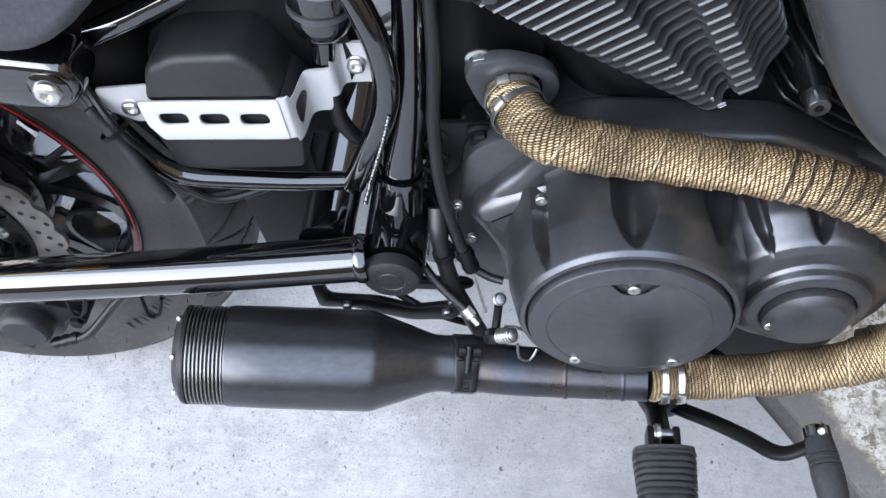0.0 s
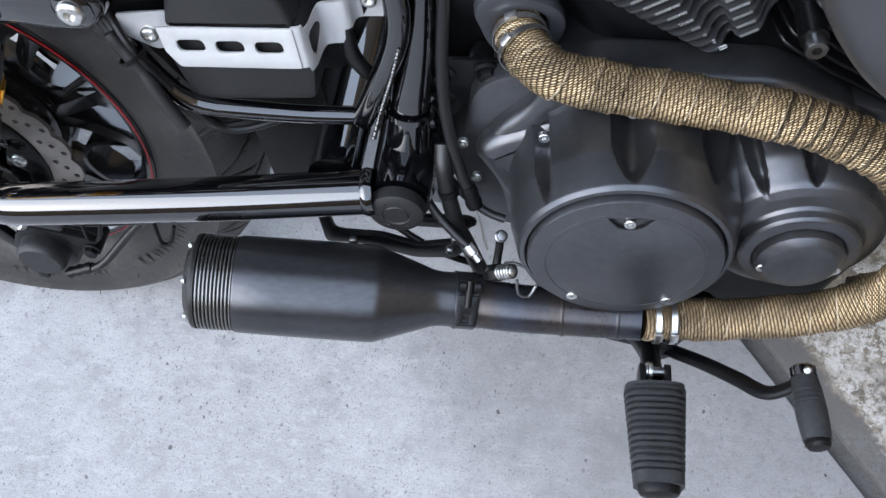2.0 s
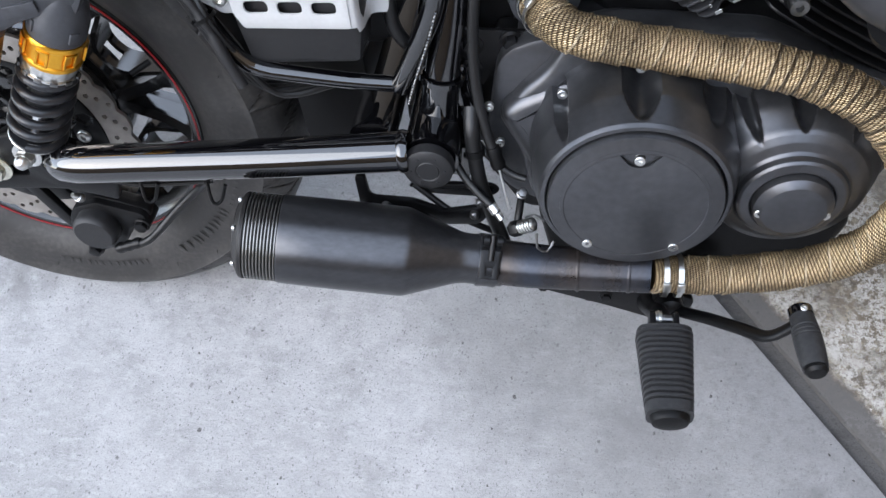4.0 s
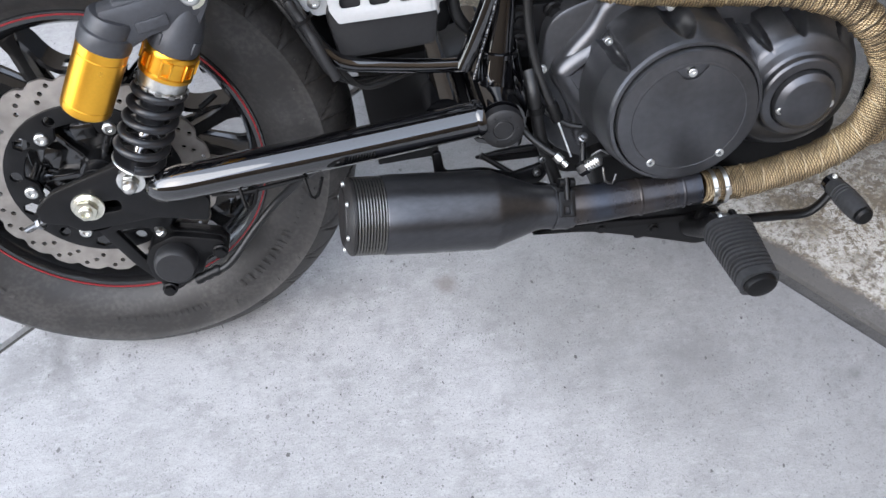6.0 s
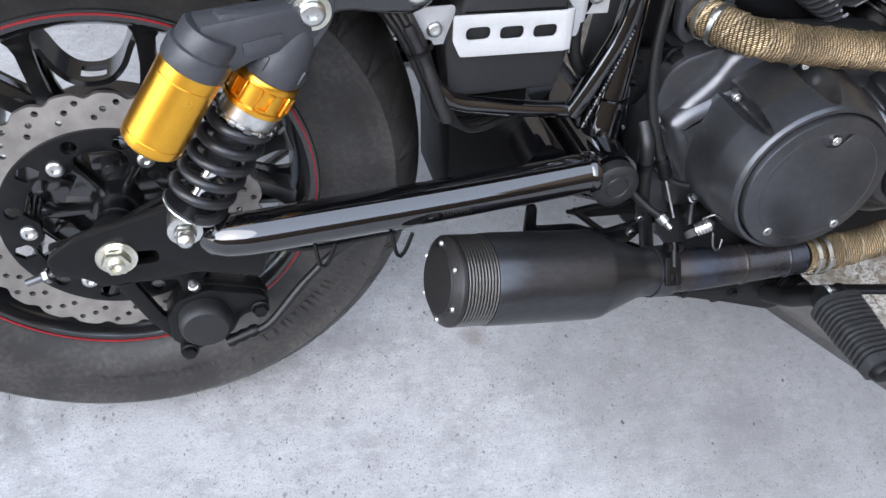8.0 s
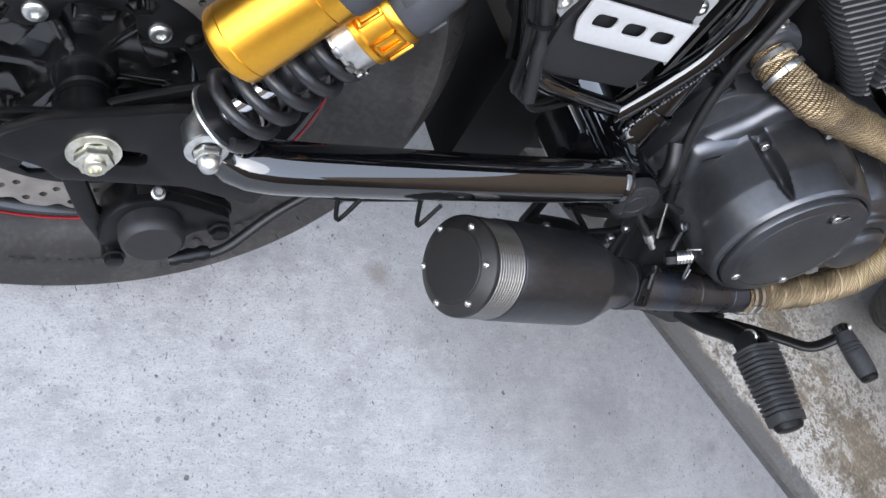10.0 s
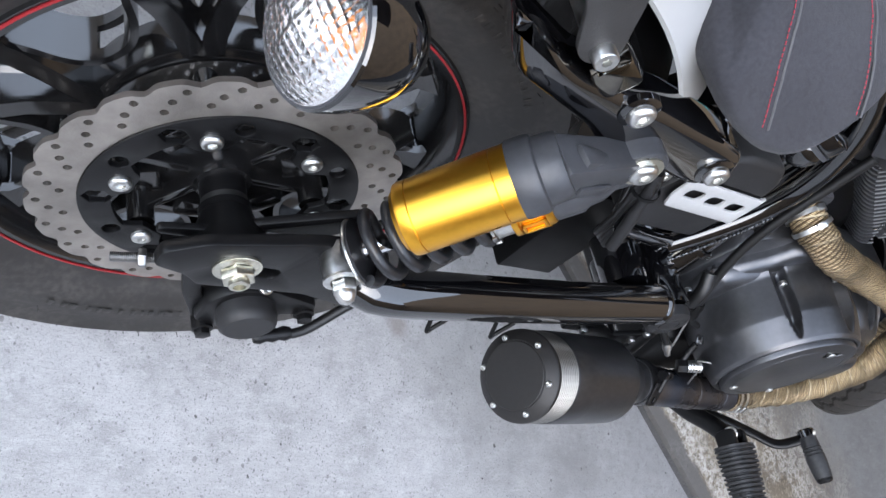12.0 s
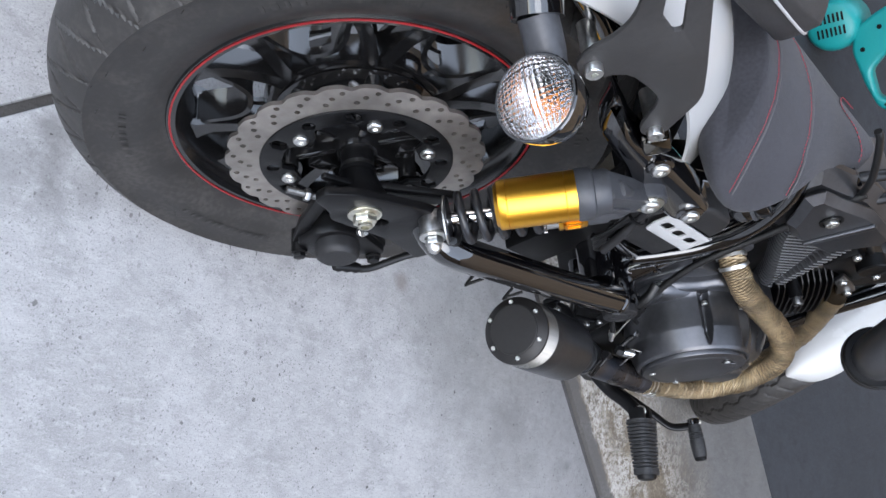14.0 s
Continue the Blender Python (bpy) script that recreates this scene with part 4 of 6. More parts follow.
lathe([(0, 0), (0.0165, 0), (0.0165, 0.002)], 28, Matrix(), ac)
prism(ngon(0.0105, 6), 0.010, Matrix.Translation((0, 0, 0.002)), 0.001, ac)
lathe([(0.0088, 0.011), (0.0085, 0.015), (0.0065, 0.0195), (0.003, 0.022), (0, 0.0225)], 24, Matrix(), ac)
part("acorn_nut", ac, STEEL, rear_shock, "chrome acorn nut", m=side(0.074, -0.1755, 0.046))

# -- exhaust --
MU0, MU1 = V(0.3135, -0.2200, -0.0262), V(0.575, -0.194, -0.084)
md = (MU1 - MU0).normalized()
MM = align(MU0, md, (0, -1, 0))
mlen = (MU1 - MU0).length
body_prof = [(0.044, 0.049), (0.0488, 0.049), (0.0496, 0.051), (0.0503, 0.09), (0.0506, 0.15), (0.0506, 0.184), (0.0503, 0.1885), (0.0492, 0.1925), (0.0480, 0.1955), (0.0318, 0.2425), (0.0302, 0.247), (0.0292, 0.252), (0.0285, 0.258), (0.0285, mlen + 0.03), (0, mlen + 0.03)]
muffler = part("muffler", lathe(body_prof, 96, MM), MATTE, bike, "short matte black muffler")
part("band_core", lathe([(0.04, 0.0125), (0.0464, 0.0125), (0.0464, 0.051), (0.04, 0.051)], 72, MM), DARK, muffler)
turned_ring = None
for k in range(10):
    m = MM @ Matrix.Translation((0, 0, 0.0136 + 0.0036 * k))
    if turned_ring is None:
        turned_ring = part("band_ring", lathe([(0.0455, 0.0002), (0.0478, 0.0002), (0.0486, 0.0008), (0.0486, 0.0019), (0.0478, 0.0025), (0.0455, 0.0025)], 80, closed=True), BAND, muffler, "machined metal ring", m=m)
    else:
        again(turned_ring, m)
cap = [(0, 0.0), (0.0345, 0.0), (0.0352, 0.0004), (0.0356, 0.0014), (0.0366, 0.0014), (0.0466, 0.0068), (0.0480, 0.0085), (0.0484, 0.0105), (0.0484, 0.0125), (0.04, 0.0135)]
part("end_cap", lathe(cap, 96, MM), CAPM, muffler, "black end cap plate", angle=25)
s0 = None
for i in range(6):
    a = radians(60 * i + 2)
    m = MM @ Matrix.Translation((0.0404 * math.cos(a), 0.0404 * math.sin(a), 0.0034)) @ Matrix.Rotation(math.pi, 4, "X")
    if s0 is None:
        s0 = part("cap_screw", capscrew(0.0033, 0.003), STEEL, muffler, m=m)
    else:
        again(s0, m)
clamp_at = MU1 + md * 0.012
neck_clamp = part("neck_clamp", lathe([(0.0285, -0.0115), (0.0300, -0.0115), (0.0306, -0.009), (0.0300, -0.006), (0.0300, 0.006), (0.0306, 0.009), (0.0300, 0.0115), (0.0285, 0.0115)], 56, align(clamp_at, md)), MATTE, muffler, "black band clamp")
buck = align(clamp_at, md, (0.1, -0.75, 0.6))
plate_ = prism(rounded([(-0.011, -0.016), (0.011, -0.016), (0.011, 0.017), (-0.011, 0.017)], 0.002), 0.003, buck @ align((0.0305, 0, 0), (1, 0, 0), (0, 0, 1)), 0.0007, None, [rounded([(-0.0035, -0.012), (0.0035, -0.012), (0.0035, -0.003), (-0.0035, -0.003)], 0.0015)])
part("clamp_buckle", plate_, SATIN, neck_clamp, "slotted black clamp buckle")
for k in (-1, 1):
    part("clamp_lug", tube([buck @ V(0.0325, -0.028, 0.0105 * k), buck @ V(0.0325, -0.028, 0.004 * k)], 0.0062, 16), SATIN, neck_clamp)
part("clamp_bolt", tube([buck @ V(0.0345, -0.034, 0), buck @ V(0.0345, -0.006, 0)], 0.0036, 14), SATIN, neck_clamp)
PE = V(0.768, -0.2088, -0.0803)
pipe_pts = spline([tuple(MU1 + md * 0.015), (0.64, -0.1995, -0.086), tuple(PE)], 0.01)
link_pipe = part("link_pipe", tube(pipe_pts, lambda s, a: 0.0264 - 0.0042 * min(1, s / 0.17), 36), PIPE, muffler, "dark heat-tinted link pipe")
part("pipe_bead", lathe([(0.0232, -0.004), (0.0254, -0.001), (0.0254, 0.001), (0.0232, 0.004)], 40, align((0.69, -0.2028, -0.0843), (1, -0.05, 0.02))), PIPE, muffler)
part("pipe_bead", lathe([(0.0216, -0.004), (0.0238, -0.001), (0.0238, 0.001), (0.0216, 0.004)], 40, align((0.745, -0.2068, -0.0818), (1, -0.06, 0.03))), PIPE, muffler)


def wrapped(path, r, name, parent, label, pitch=0.026):
    """A pipe bound in overlapping turns of woven wrap, each turn stepping over the last."""
    def rad(s, a):
        bend = min(max(s - 0.25, 0.0), 0.18)
        k = ((s - bend) / pitch + bend / 0.0125 + a / (2 * math.pi) + 0.12 * math.sin(s * 61)) % 1.0
        return r + 0.0014 * k + 0.0009 * max(0.0, 1 - abs(k - 0.95) / 0.06) + 0.0005 * math.sin(s * 90 + 2 * a)
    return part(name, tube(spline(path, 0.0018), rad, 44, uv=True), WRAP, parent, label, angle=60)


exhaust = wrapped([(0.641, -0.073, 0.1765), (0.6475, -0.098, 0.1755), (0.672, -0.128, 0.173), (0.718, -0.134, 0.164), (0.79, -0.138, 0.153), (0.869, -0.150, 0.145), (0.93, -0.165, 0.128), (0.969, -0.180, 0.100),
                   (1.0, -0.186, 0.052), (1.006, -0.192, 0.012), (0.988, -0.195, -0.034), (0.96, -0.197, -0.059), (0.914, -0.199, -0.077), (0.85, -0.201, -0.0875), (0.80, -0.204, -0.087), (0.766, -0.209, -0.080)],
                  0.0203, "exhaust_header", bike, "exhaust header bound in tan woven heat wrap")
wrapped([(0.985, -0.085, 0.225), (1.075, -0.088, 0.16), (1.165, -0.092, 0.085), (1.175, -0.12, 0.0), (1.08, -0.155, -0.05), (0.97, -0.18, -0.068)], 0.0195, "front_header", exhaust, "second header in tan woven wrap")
for c, ax in (((0.6435, -0.086, 0.1758), (0.2, -0.95, -0.05)), ((0.6485, -0.1005, 0.1752), (0.45, -0.86, -0.08)), ((0.782, -0.207, -0.0846), (1, 0.05, -0.03)), ((0.797, -0.2063, -0.0855), (1, 0.05, -0.03))):
    bm = lathe([(0.0236, -0.0028), (0.0242, -0.0028), (0.0242, 0.0028), (0.0236, 0.0028)], 40, align(c, ax, (0, 0, 1)), closed=True)
    box((0.005, 0.011, 0.008), align(c, ax, (0.1, -1, 0.3)) @ Matrix.Translation((0.0246, 0, 0)), 0.001, bm)
    part("wrap_tie", bm, STEEL, exhaust, "bright steel tie band")
fl = rounded([(-0.037, 0.03), (-0.028, 0.047), (0.004, 0.042), (0.036, 0.016), (0.04, -0.012), (0.026, -0.036), (-0.008, -0.042), (-0.03, -0.022)], 0.016, 5)
flange_m = align((0.642, -0.0625, 0.1775), (0.15, -0.93, -0.2), (1, 0, 0.1))
part("flange", prism(fl, 0.014, flange_m, 0.003, None, [ngon(0.024, 32)]), ANOD, exhaust, "dark cast exhaust flange")
part("flange_nut", hexnut(0.0085, 0.008, 0.011, align((0.6166, -0.0762, 0.2123), (0.15, -0.93, -0.2)), 0.004), STEEL, exhaust)
part("flange_bolt", hexnut(0.0085, 0.012, 0.011, align((0.612, -0.0815, 0.134), (0.15, -0.93, -0.2))), SATIN, exhaust)

# -- engine --
core = bmesh.new()
prism(rounded([(0.58, 0.0), (0.6, 0.13), (0.66, 0.15), (0.86, 0.14), (1.0, 0.09), (1.02, -0.03), (0.95, -0.09), (0.68, -0.1), (0.6, -0.06)], 0.03, 6), 0.2, side(0, 0.1, 0), 0.006, core)
engine = part("engine", core, CASE, bike, "charcoal painted engine crankcase")
CL = V(0.741, 0, 0.034)
def fine(prof, n=5):
    return [tuple(Vector(a).lerp(Vector(b), k / n)) for a, b in zip(prof[:-1], prof[1:]) for k in range(n)] + [prof[-1]]


def dent(bm, c, scoops):
    """Presses radial flutes into a turned cover: (degrees, half width, how far out it ends, depth)."""
    for v in bm.verts:
        dx, dz = v.co.x - c.x, v.co.z - c.z
        r = math.hypot(dx, dz)
        for deg, w0, tip, dep in scoops:
            off = (math.degrees(math.atan2(dz, dx)) - deg + 180) % 360 - 180
            s = min(1.0, (tip + v.co.y) / 0.035)
            if s <= 0:
                continue
            u = abs(r * radians(off)) / (w0 * math.sqrt(s))
            if u < 1:
                push = dep * min(1, 1.6 * s) * (1 - u * u) / r
                v.co.x -= dx * push
                v.co.z -= dz * push
    return bm


dome = lathe(fine([(0.121, 0.06), (0.120, 0.10), (0.113, 0.113), (0.1080, 0.126), (0.1056, 0.15), (0.1035, 0.177), (0.1022, 0.182), (0.0985, 0.196), (0.0950, 0.2085), (0.0925, 0.2125), (0.0888, 0.2130), (0.0872, 0.2105), (0.0868, 0.19)], 7), 420, align(CL, SIDE))
dent(dome, CL, ((136, 0.0095, 0.207, 0.013), (90, 0.0185, 0.207, 0.019), (47, 0.017, 0.188, 0.011)))
GE = V(0.8965, 0, 0.0155)
dome2 = lathe(fine([(0.104, 0.06), (0.102, 0.11), (0.098, 0.128), (0.090, 0.148), (0.0760, 0.171), (0.0735, 0.1735), (0.066, 0.1775), (0.0568, 0.181), (0.0545, 0.1835), (0.0525, 0.1895), (0.0500, 0.1915), (0.0415, 0.1935), (0.0398, 0.1925), (0.0393, 0.18)], 7), 360, align(GE, SIDE))
dent(dome2, GE, ((122, 0.0085, 0.1765, 0.012), (90, 0.0135, 0.174, 0.017), (52, 0.0068, 0.172, 0.009)))
part("primary_cover", dome, CASE, engine, "charcoal domed clutch housing", angle=42)
part("alternator_housing", dome2, CASE, engine, angle=42)
ear = rounded([(0.6, 0.058), (0.622, 0.092), (0.65, 0.118), (0.668, 0.152), (0.71, 0.165), (0.86, 0.155), (0.93, 0.12), (0.95, 0.06), (0.94, -0.02), (0.83, -0.075), (0.70, -0.08), (0.632, -0.055), (0.622, 0.01), (0.602, 0.05)], 0.014, 4)
part("crankcase_cover", prism(ear, 0.055, side(0, -0.065, 0), 0.014, segments=4), CASE, engine, angle=50)
wedge = rounded([(0.6, 0.066), (0.618, 0.084), (0.648, 0.1), (0.68, 0.112), (0.70, 0.05), (0.67, -0.03), (0.64, -0.025), (0.615, 0.03)], 0.014, 5)
part("cover_shoulder", prism(wedge, 0.045, side(0, -0.082, 0), 0.018, segments=5), CASE, engine, angle=50)
# clutch cover: a chamfered ring and a flat face with a three-cornered pocket round its top screw
cc = lathe([(0.0855, 0.0), (0.0862, 0.018), (0.0850, 0.0205), (0.0700, 0.0240), (0.0690, 0.0236), (0.0688, 0.02), (0, 0.02)], 120)
pocket = rounded([(-0.020, 0.0685), (0.021, 0.0665), (0.008, 0.0515), (-0.008, 0.0515)], (0.003, 0.003, 0.009, 0.009), 6)
face = [p for p in ngon(0.0735, 120, math.pi / 2)]
prism(face, 0.0021, Matrix.Translation((0, 0, 0.0215)), 0.0006, cc, [pocket])
part("clutch_cover", cc, CASE, engine, "round charcoal clutch cover", angle=30, m=align((CL.x, -0.1985, CL.z), SIDE, (1, 0, 0)))
gc = lathe([(0.0388, 0.0), (0.0388, 0.009), (0.0378, 0.0125), (0.0312, 0.0175), (0.0295, 0.0182), (0, 0.0182)], 72)
part("alternator_cover", gc, CASE, engine, "round charcoal alternator cap", angle=30, m=align((GE.x, -0.1875, GE.z), SIDE))
scr = None
for x, y, z in ((0.741, -0.2188, 0.0945), (0.697, -0.2185, -0.021), (0.784, -0.2185, -0.023), (0.667, -0.136, 0.107), (0.741, -0.136, 0.139), (0.826, -0.132, 0.131), (0.59, -0.112, 0.071), (0.865, -0.199, 0.0097), (0.9275, -0.199, 0.0088), (0.6, -0.112, 0.022)):
    m = side(x, y, z)
    if scr is None:
        scr = part("cover_screw", capscrew(0.0052, 0.0052, dome=False), STEEL, engine, "bright socket-head screw", m=m)
    else:
        again(scr, m)
part("case_bolt", capscrew(0.009, 0.012, side(0.613, -0.076, 0.114), False), SATIN, engine)
part("rear_case", prism(rounded([(0.55, -0.04), (0.556, 0.1), (0.575, 0.27), (0.66, 0.3), (0.68, 0.1), (0.64, -0.05)], 0.015), 0.07, side(0, 0.03, 0), 0.006), SATIN, engine, "dark rear of the crankcase")
part("sump", prism(rounded([(0.575, -0.06), (0.62, -0.135), (0.93, -0.13), (0.98, -0.06)], 0.02), 0.15, side(0, 0.09, 0), 0.008), DARK, engine, "black engine sump")
part("lower_case", prism(rounded([(0.64, -0.05), (0.66, -0.15), (0.9, -0.165), (0.955, -0.15), (0.985, -0.06), (0.96, -0.02)], 0.02), 0.085, side(0, -0.058, 0), 0.012, segments=3), DARK, engine, "black lower engine case")
mount = part("engine_mount", prism(rounded([(0.552, 0.142), (0.632, 0.139), (0.637, 0.112), (0.602, 0.1), (0.58, 0.07), (0.556, 0.08)], 0.006), 0.006, side(0, -0.072, 0), 0.0012), SATIN, engine, "black engine mounting plate")
for x, z in ((0.6137, 0.112), (0.571, 0.123), (0.569, 0.094)):
    part("mount_bolt", hexnut(0.0085, 0.009, 0.0125, side(x, -0.078, z)), SATIN, mount, "black flanged bolt")
part("cast_mark", prism([(0.5918, 0.0846), (0.6012, 0.0951), (0.6109, 0.0944), (0.6029, 0.0846)], 0.0016, side(0, -0.0785, 0), 0.0004, None, [[(0.5945, 0.0857), (0.6022, 0.0938), (0.6082, 0.0934), (0.6019, 0.0857)]]), CASE, mount)
part("case_ear", prism(rounded([(0.588, 0.098), (0.596, 0.14), (0.634, 0.132), (0.636, 0.1)], 0.012), 0.03, side(0, -0.046, 0), 0.004), SATIN, engine)

# fins of the rear cylinder: stepped plates square to an axis that leans back
FA, FF = V(-0.5, 0, 0.866), V(0.866, 0, 0.5)
rear_cyl = part("rear_cylinder", tube(spline([tuple(V(0.80, 0, 0.08)), tuple(V(0.80, 0, 0.08) + FA * 0.26)]), 0.068, 32), SATIN, bike, "black finned rear engine cylinder")
NF = 24
for i in range(NF):
    k = (13 - 0.78 * i) / 13.0
    o = V(0.636, 0, 0.254) + V(0.156, 0, -0.098) * k
    start, lev = o.dot(FF), o.dot(FA)
    f1, f2, f3 = 0.759 + 0.028 * k, 0.811 - 0.0105 * k, 0.836 - 0.016 * k
    outl = [(start, -0.05), (start + 0.004, -0.083), (start + 0.012, -0.092), (f1, -0.092), (f1 + 0.004, -0.078), (f2 - 0.004, -0.074), (f2, -0.087), (f3, -0.087), (f3 + 0.008, -0.068), (f3 + 0.03, -0.05), (f3 + 0.034, 0.08), (start, 0.08)]
    m = Matrix.Translation(FA * lev) @ Matrix((FF, V(0, 1, 0), FA)).transposed().to_4x4()
    fin = part("fin", prism(rounded(outl, 0.005, 2), 0.0028, m, 0.0006), FINM, rear_cyl)
    for u0, u1, yy in ((start + 0.011 + 0.016 * max(0, k), f1 - 0.002, -0.0921), (f2 + 0.002, f3 - 0.002, -0.0871)):
        part("machined_edge", box((u1 - u0, 0.0012, 0.0026), m @ Matrix.Translation(((u0 + u1) / 2, yy, 0.0014)), 0.0003), EDGE, fin, "bright machined fin edge")
# front cylinder, leaning forward
GA, GF = V(0.5, 0, 0.866), V(0.866, 0, -0.5)
front_cyl = part("front_cylinder", tube(spline([(0.93, 0, 0.08), (1.06, 0, 0.305)]), 0.062, 32), SATIN, bike, "black finned front engine cylinder")
for i in range(10):
    o = V(0.925, 0, 0.13) + GA * (0.0102 * i)
    outl = [(-0.09, -0.045), (-0.075, -0.085), (-0.03, -0.094), (0.03, -0.094), (0.08, -0.088), (0.095, -0.05), (0.09, 0.08), (-0.09, 0.08)]
    m = Matrix.Translation(o) @ Matrix((GF, V(0, 1, 0), GA)).transposed().to_4x4()
    part("fin", prism(rounded(outl, 0.008, 2), 0.003, m, 0.0007), SATIN, front_cyl)
part("cylinder_bolt", capscrew(0.009, 0.014, side(0.878, -0.104, 0.1882), False), BOLTD, front_cyl)
part("bolt_boss", tube(spline([(0.878, -0.04, 0.1882), (0.878, -0.1045, 0.1882)]), 0.0115, 24), SATIN, front_cyl)

# head cover over the rear cylinder
hc = [(0.53, 0.292), (0.48, 0.332), (0.488, 0.384), (0.545, 0.396), (0.612, 0.412), (0.74, 0.41), (0.79, 0.378), (0.725, 0.268), (0.612, 0.26), (0.556, 0.276)]
head_cover = part("head_cover", prism(hc, 0.05, side(0, -0.036, 0), 0.02, segments=1), CASE, bike, "faceted charcoal cylinder head cover", angle=20)
ht = [(0.548, 0.31), (0.506, 0.342), (0.511, 0.37), (0.555, 0.378), (0.625, 0.396), (0.735, 0.392), (0.757, 0.372), (0.708, 0.292), (0.615, 0.282), (0.566, 0.293)]
part("raised_panel", prism(ht, 0.024, side(0, -0.083, 0), 0.011, segments=1), CASE, head_cover, angle=20)
part("cover_ridge", prism(rounded([(0.625, 0.29), (0.637, 0.29), (0.66, 0.388), (0.648, 0.388)], 0.003), 0.006, side(0, -0.1065, 0), 0.002), CASE, head_cover)
part("head_bolt", capscrew(0.0095, 0.008, side(0.587, -0.107, 0.347), False), STEEL, head_cover)
part("bolt_recess", lathe([(0.0165, -0.002), (0.0165, 0.002), (0.013, 0.002), (0.0125, -0.001), (0, -0.001)], 32, side(0.587, -0.1075, 0.347)), DARK, head_cover)

# -- frame --
frame_ob = part("frame", tube(spline([(0.492, -0.098, 0.083), (0.513, -0.1, 0.125), (0.539, -0.1, 0.185), (0.543, -0.098, 0.235), (0.53, -0.092, 0.287), (0.505, -0.08, 0.335), (0.475, -0.06, 0.37)], 0.012), 0.0112, 24), GLOSS, bike, "gloss black tubular frame")
part("pivot_post", tube(spline([(0.529, -0.098, -0.02), (0.53, -0.098, 0.03), (0.54, -0.09, 0.1), (0.555, -0.078, 0.18), (0.57, -0.066, 0.3), (0.58, -0.06, 0.4)], 0.012), lambda s, a: 0.024 - 0.01 * min(1, s / 0.25), 28), GLOSS, frame_ob, "gloss black pivot casting")
part("weld_bead", tube(spline([(0.503, -0.11, 0.07), (0.515, -0.1115, 0.105), (0.532, -0.112, 0.15), (0.543, -0.1105, 0.183)], 0.0012), lambda s, a: 0.002 + 0.0007 * math.sin(s * 1500), 10), GLOSS, frame_ob, "rippled weld bead")
part("post_collar", lathe([(0.0215, -0.004), (0.0245, -0.003), (0.0245, 0.003), (0.0215, 0.004)], 36, align((0.5385, -0.0915, 0.092), (0.1, 0.08, 0.6)), closed=True), GLOSS, frame_ob)
part("lower_rail", tube(spline([(0.27, -0.10, 0.26), (0.305, -0.118, 0.192), (0.332, -0.124, 0.142), (0.352, -0.122, 0.125), (0.38, -0.118, 0.116), (0.44, -0.106, 0.098), (0.497, -0.094, 0.084)], 0.01), 0.0092, 24), GLOSS, frame_ob, "gloss black lower rail")
arm = rounded([(0.02, 0.33), (0.1, 0.305), (0.16, 0.30), (0.195, 0.30), (0.27, 0.292), (0.318, 0.284), (0.326, 0.256), (0.305, 0.236), (0.275, 0.238), (0.24, 0.245), (0.2, 0.236), (0.15, 0.262), (0.06, 0.285)], 0.012, 4)
part("fender_strut", prism(arm, 0.044, side(0, -0.112, 0), 0.009, segments=3), GLOSS, frame_ob, "gloss black fender strut")
for x, y, z, r in ((0.301, -0.158, 0.262, 0.0112), (0.168, -0.158, 0.294, 0.0108)):
    bm = capscrew(r, r * 0.62, side(x, y, z))
    part("strut_bolt", bm, STEEL, frame_ob, "large bright domed bolt")
    part("bolt_seat", lathe([(0, 0), (r * 1.5, 0), (r * 1.45, 0.005), (r * 1.1, 0.007), (0, 0.007)], 36, side(x, y + 0.006, z)), GLOSS, frame_ob)
part("rear_rail", tube(spline([(0.02, -0.108, 0.335), (-0.06, -0.105, 0.36), (-0.16, -0.1, 0.37)]), 0.012, 20), GLOSS, frame_ob)
part("seat_rail", tube(spline([(0.318, -0.10, 0.268), (0.36, -0.1, 0.285), (0.42, -0.095, 0.31), (0.47, -0.07, 0.33)]), 0.0105, 20), GLOSS, frame_ob)
canister = part("canister", lathe([(0, 0.034), (0.02, 0.033), (0.0265, 0.028), (0.0265, 0.016), (0.026, 0.012), (0.0235, 0.01), (0.0235, 0.004), (0.025, 0.0), (0.0235, -0.012), (0.018, -0.02), (0.011, -0.025), (0.0095, -0.048), (0, -0.048)], 40, align((0.498, -0.078, 0.266), (0.16, 0, 1))), GLOSS, frame_ob, "dark glossy canister")
part("canister_band", lathe([(0.0236, 0.0045), (0.0262, 0.0045), (0.0262, 0.0095), (0.0236, 0.0095)], 40, align((0.498, -0.078, 0.266), (0.16, 0, 1)), closed=True), ANOD, canister)
part("pivot_plate", prism(rounded([(0.495, -0.035), (0.5, 0.02), (0.525, 0.11), (0.565, 0.11), (0.575, 0.0), (0.56, -0.06)], 0.012), 0.03, side(0, -0.06, 0), 0.004), GLOSS, frame_ob)
part("front_downtube", tube(spline([(1.12, -0.06, 0.4), (1.08, -0.08, 0.1), (1.06, -0.09, -0.03), (1.05, -0.095, -0.1)], 0.02), 0.014, 20), GLOSS, frame_ob)

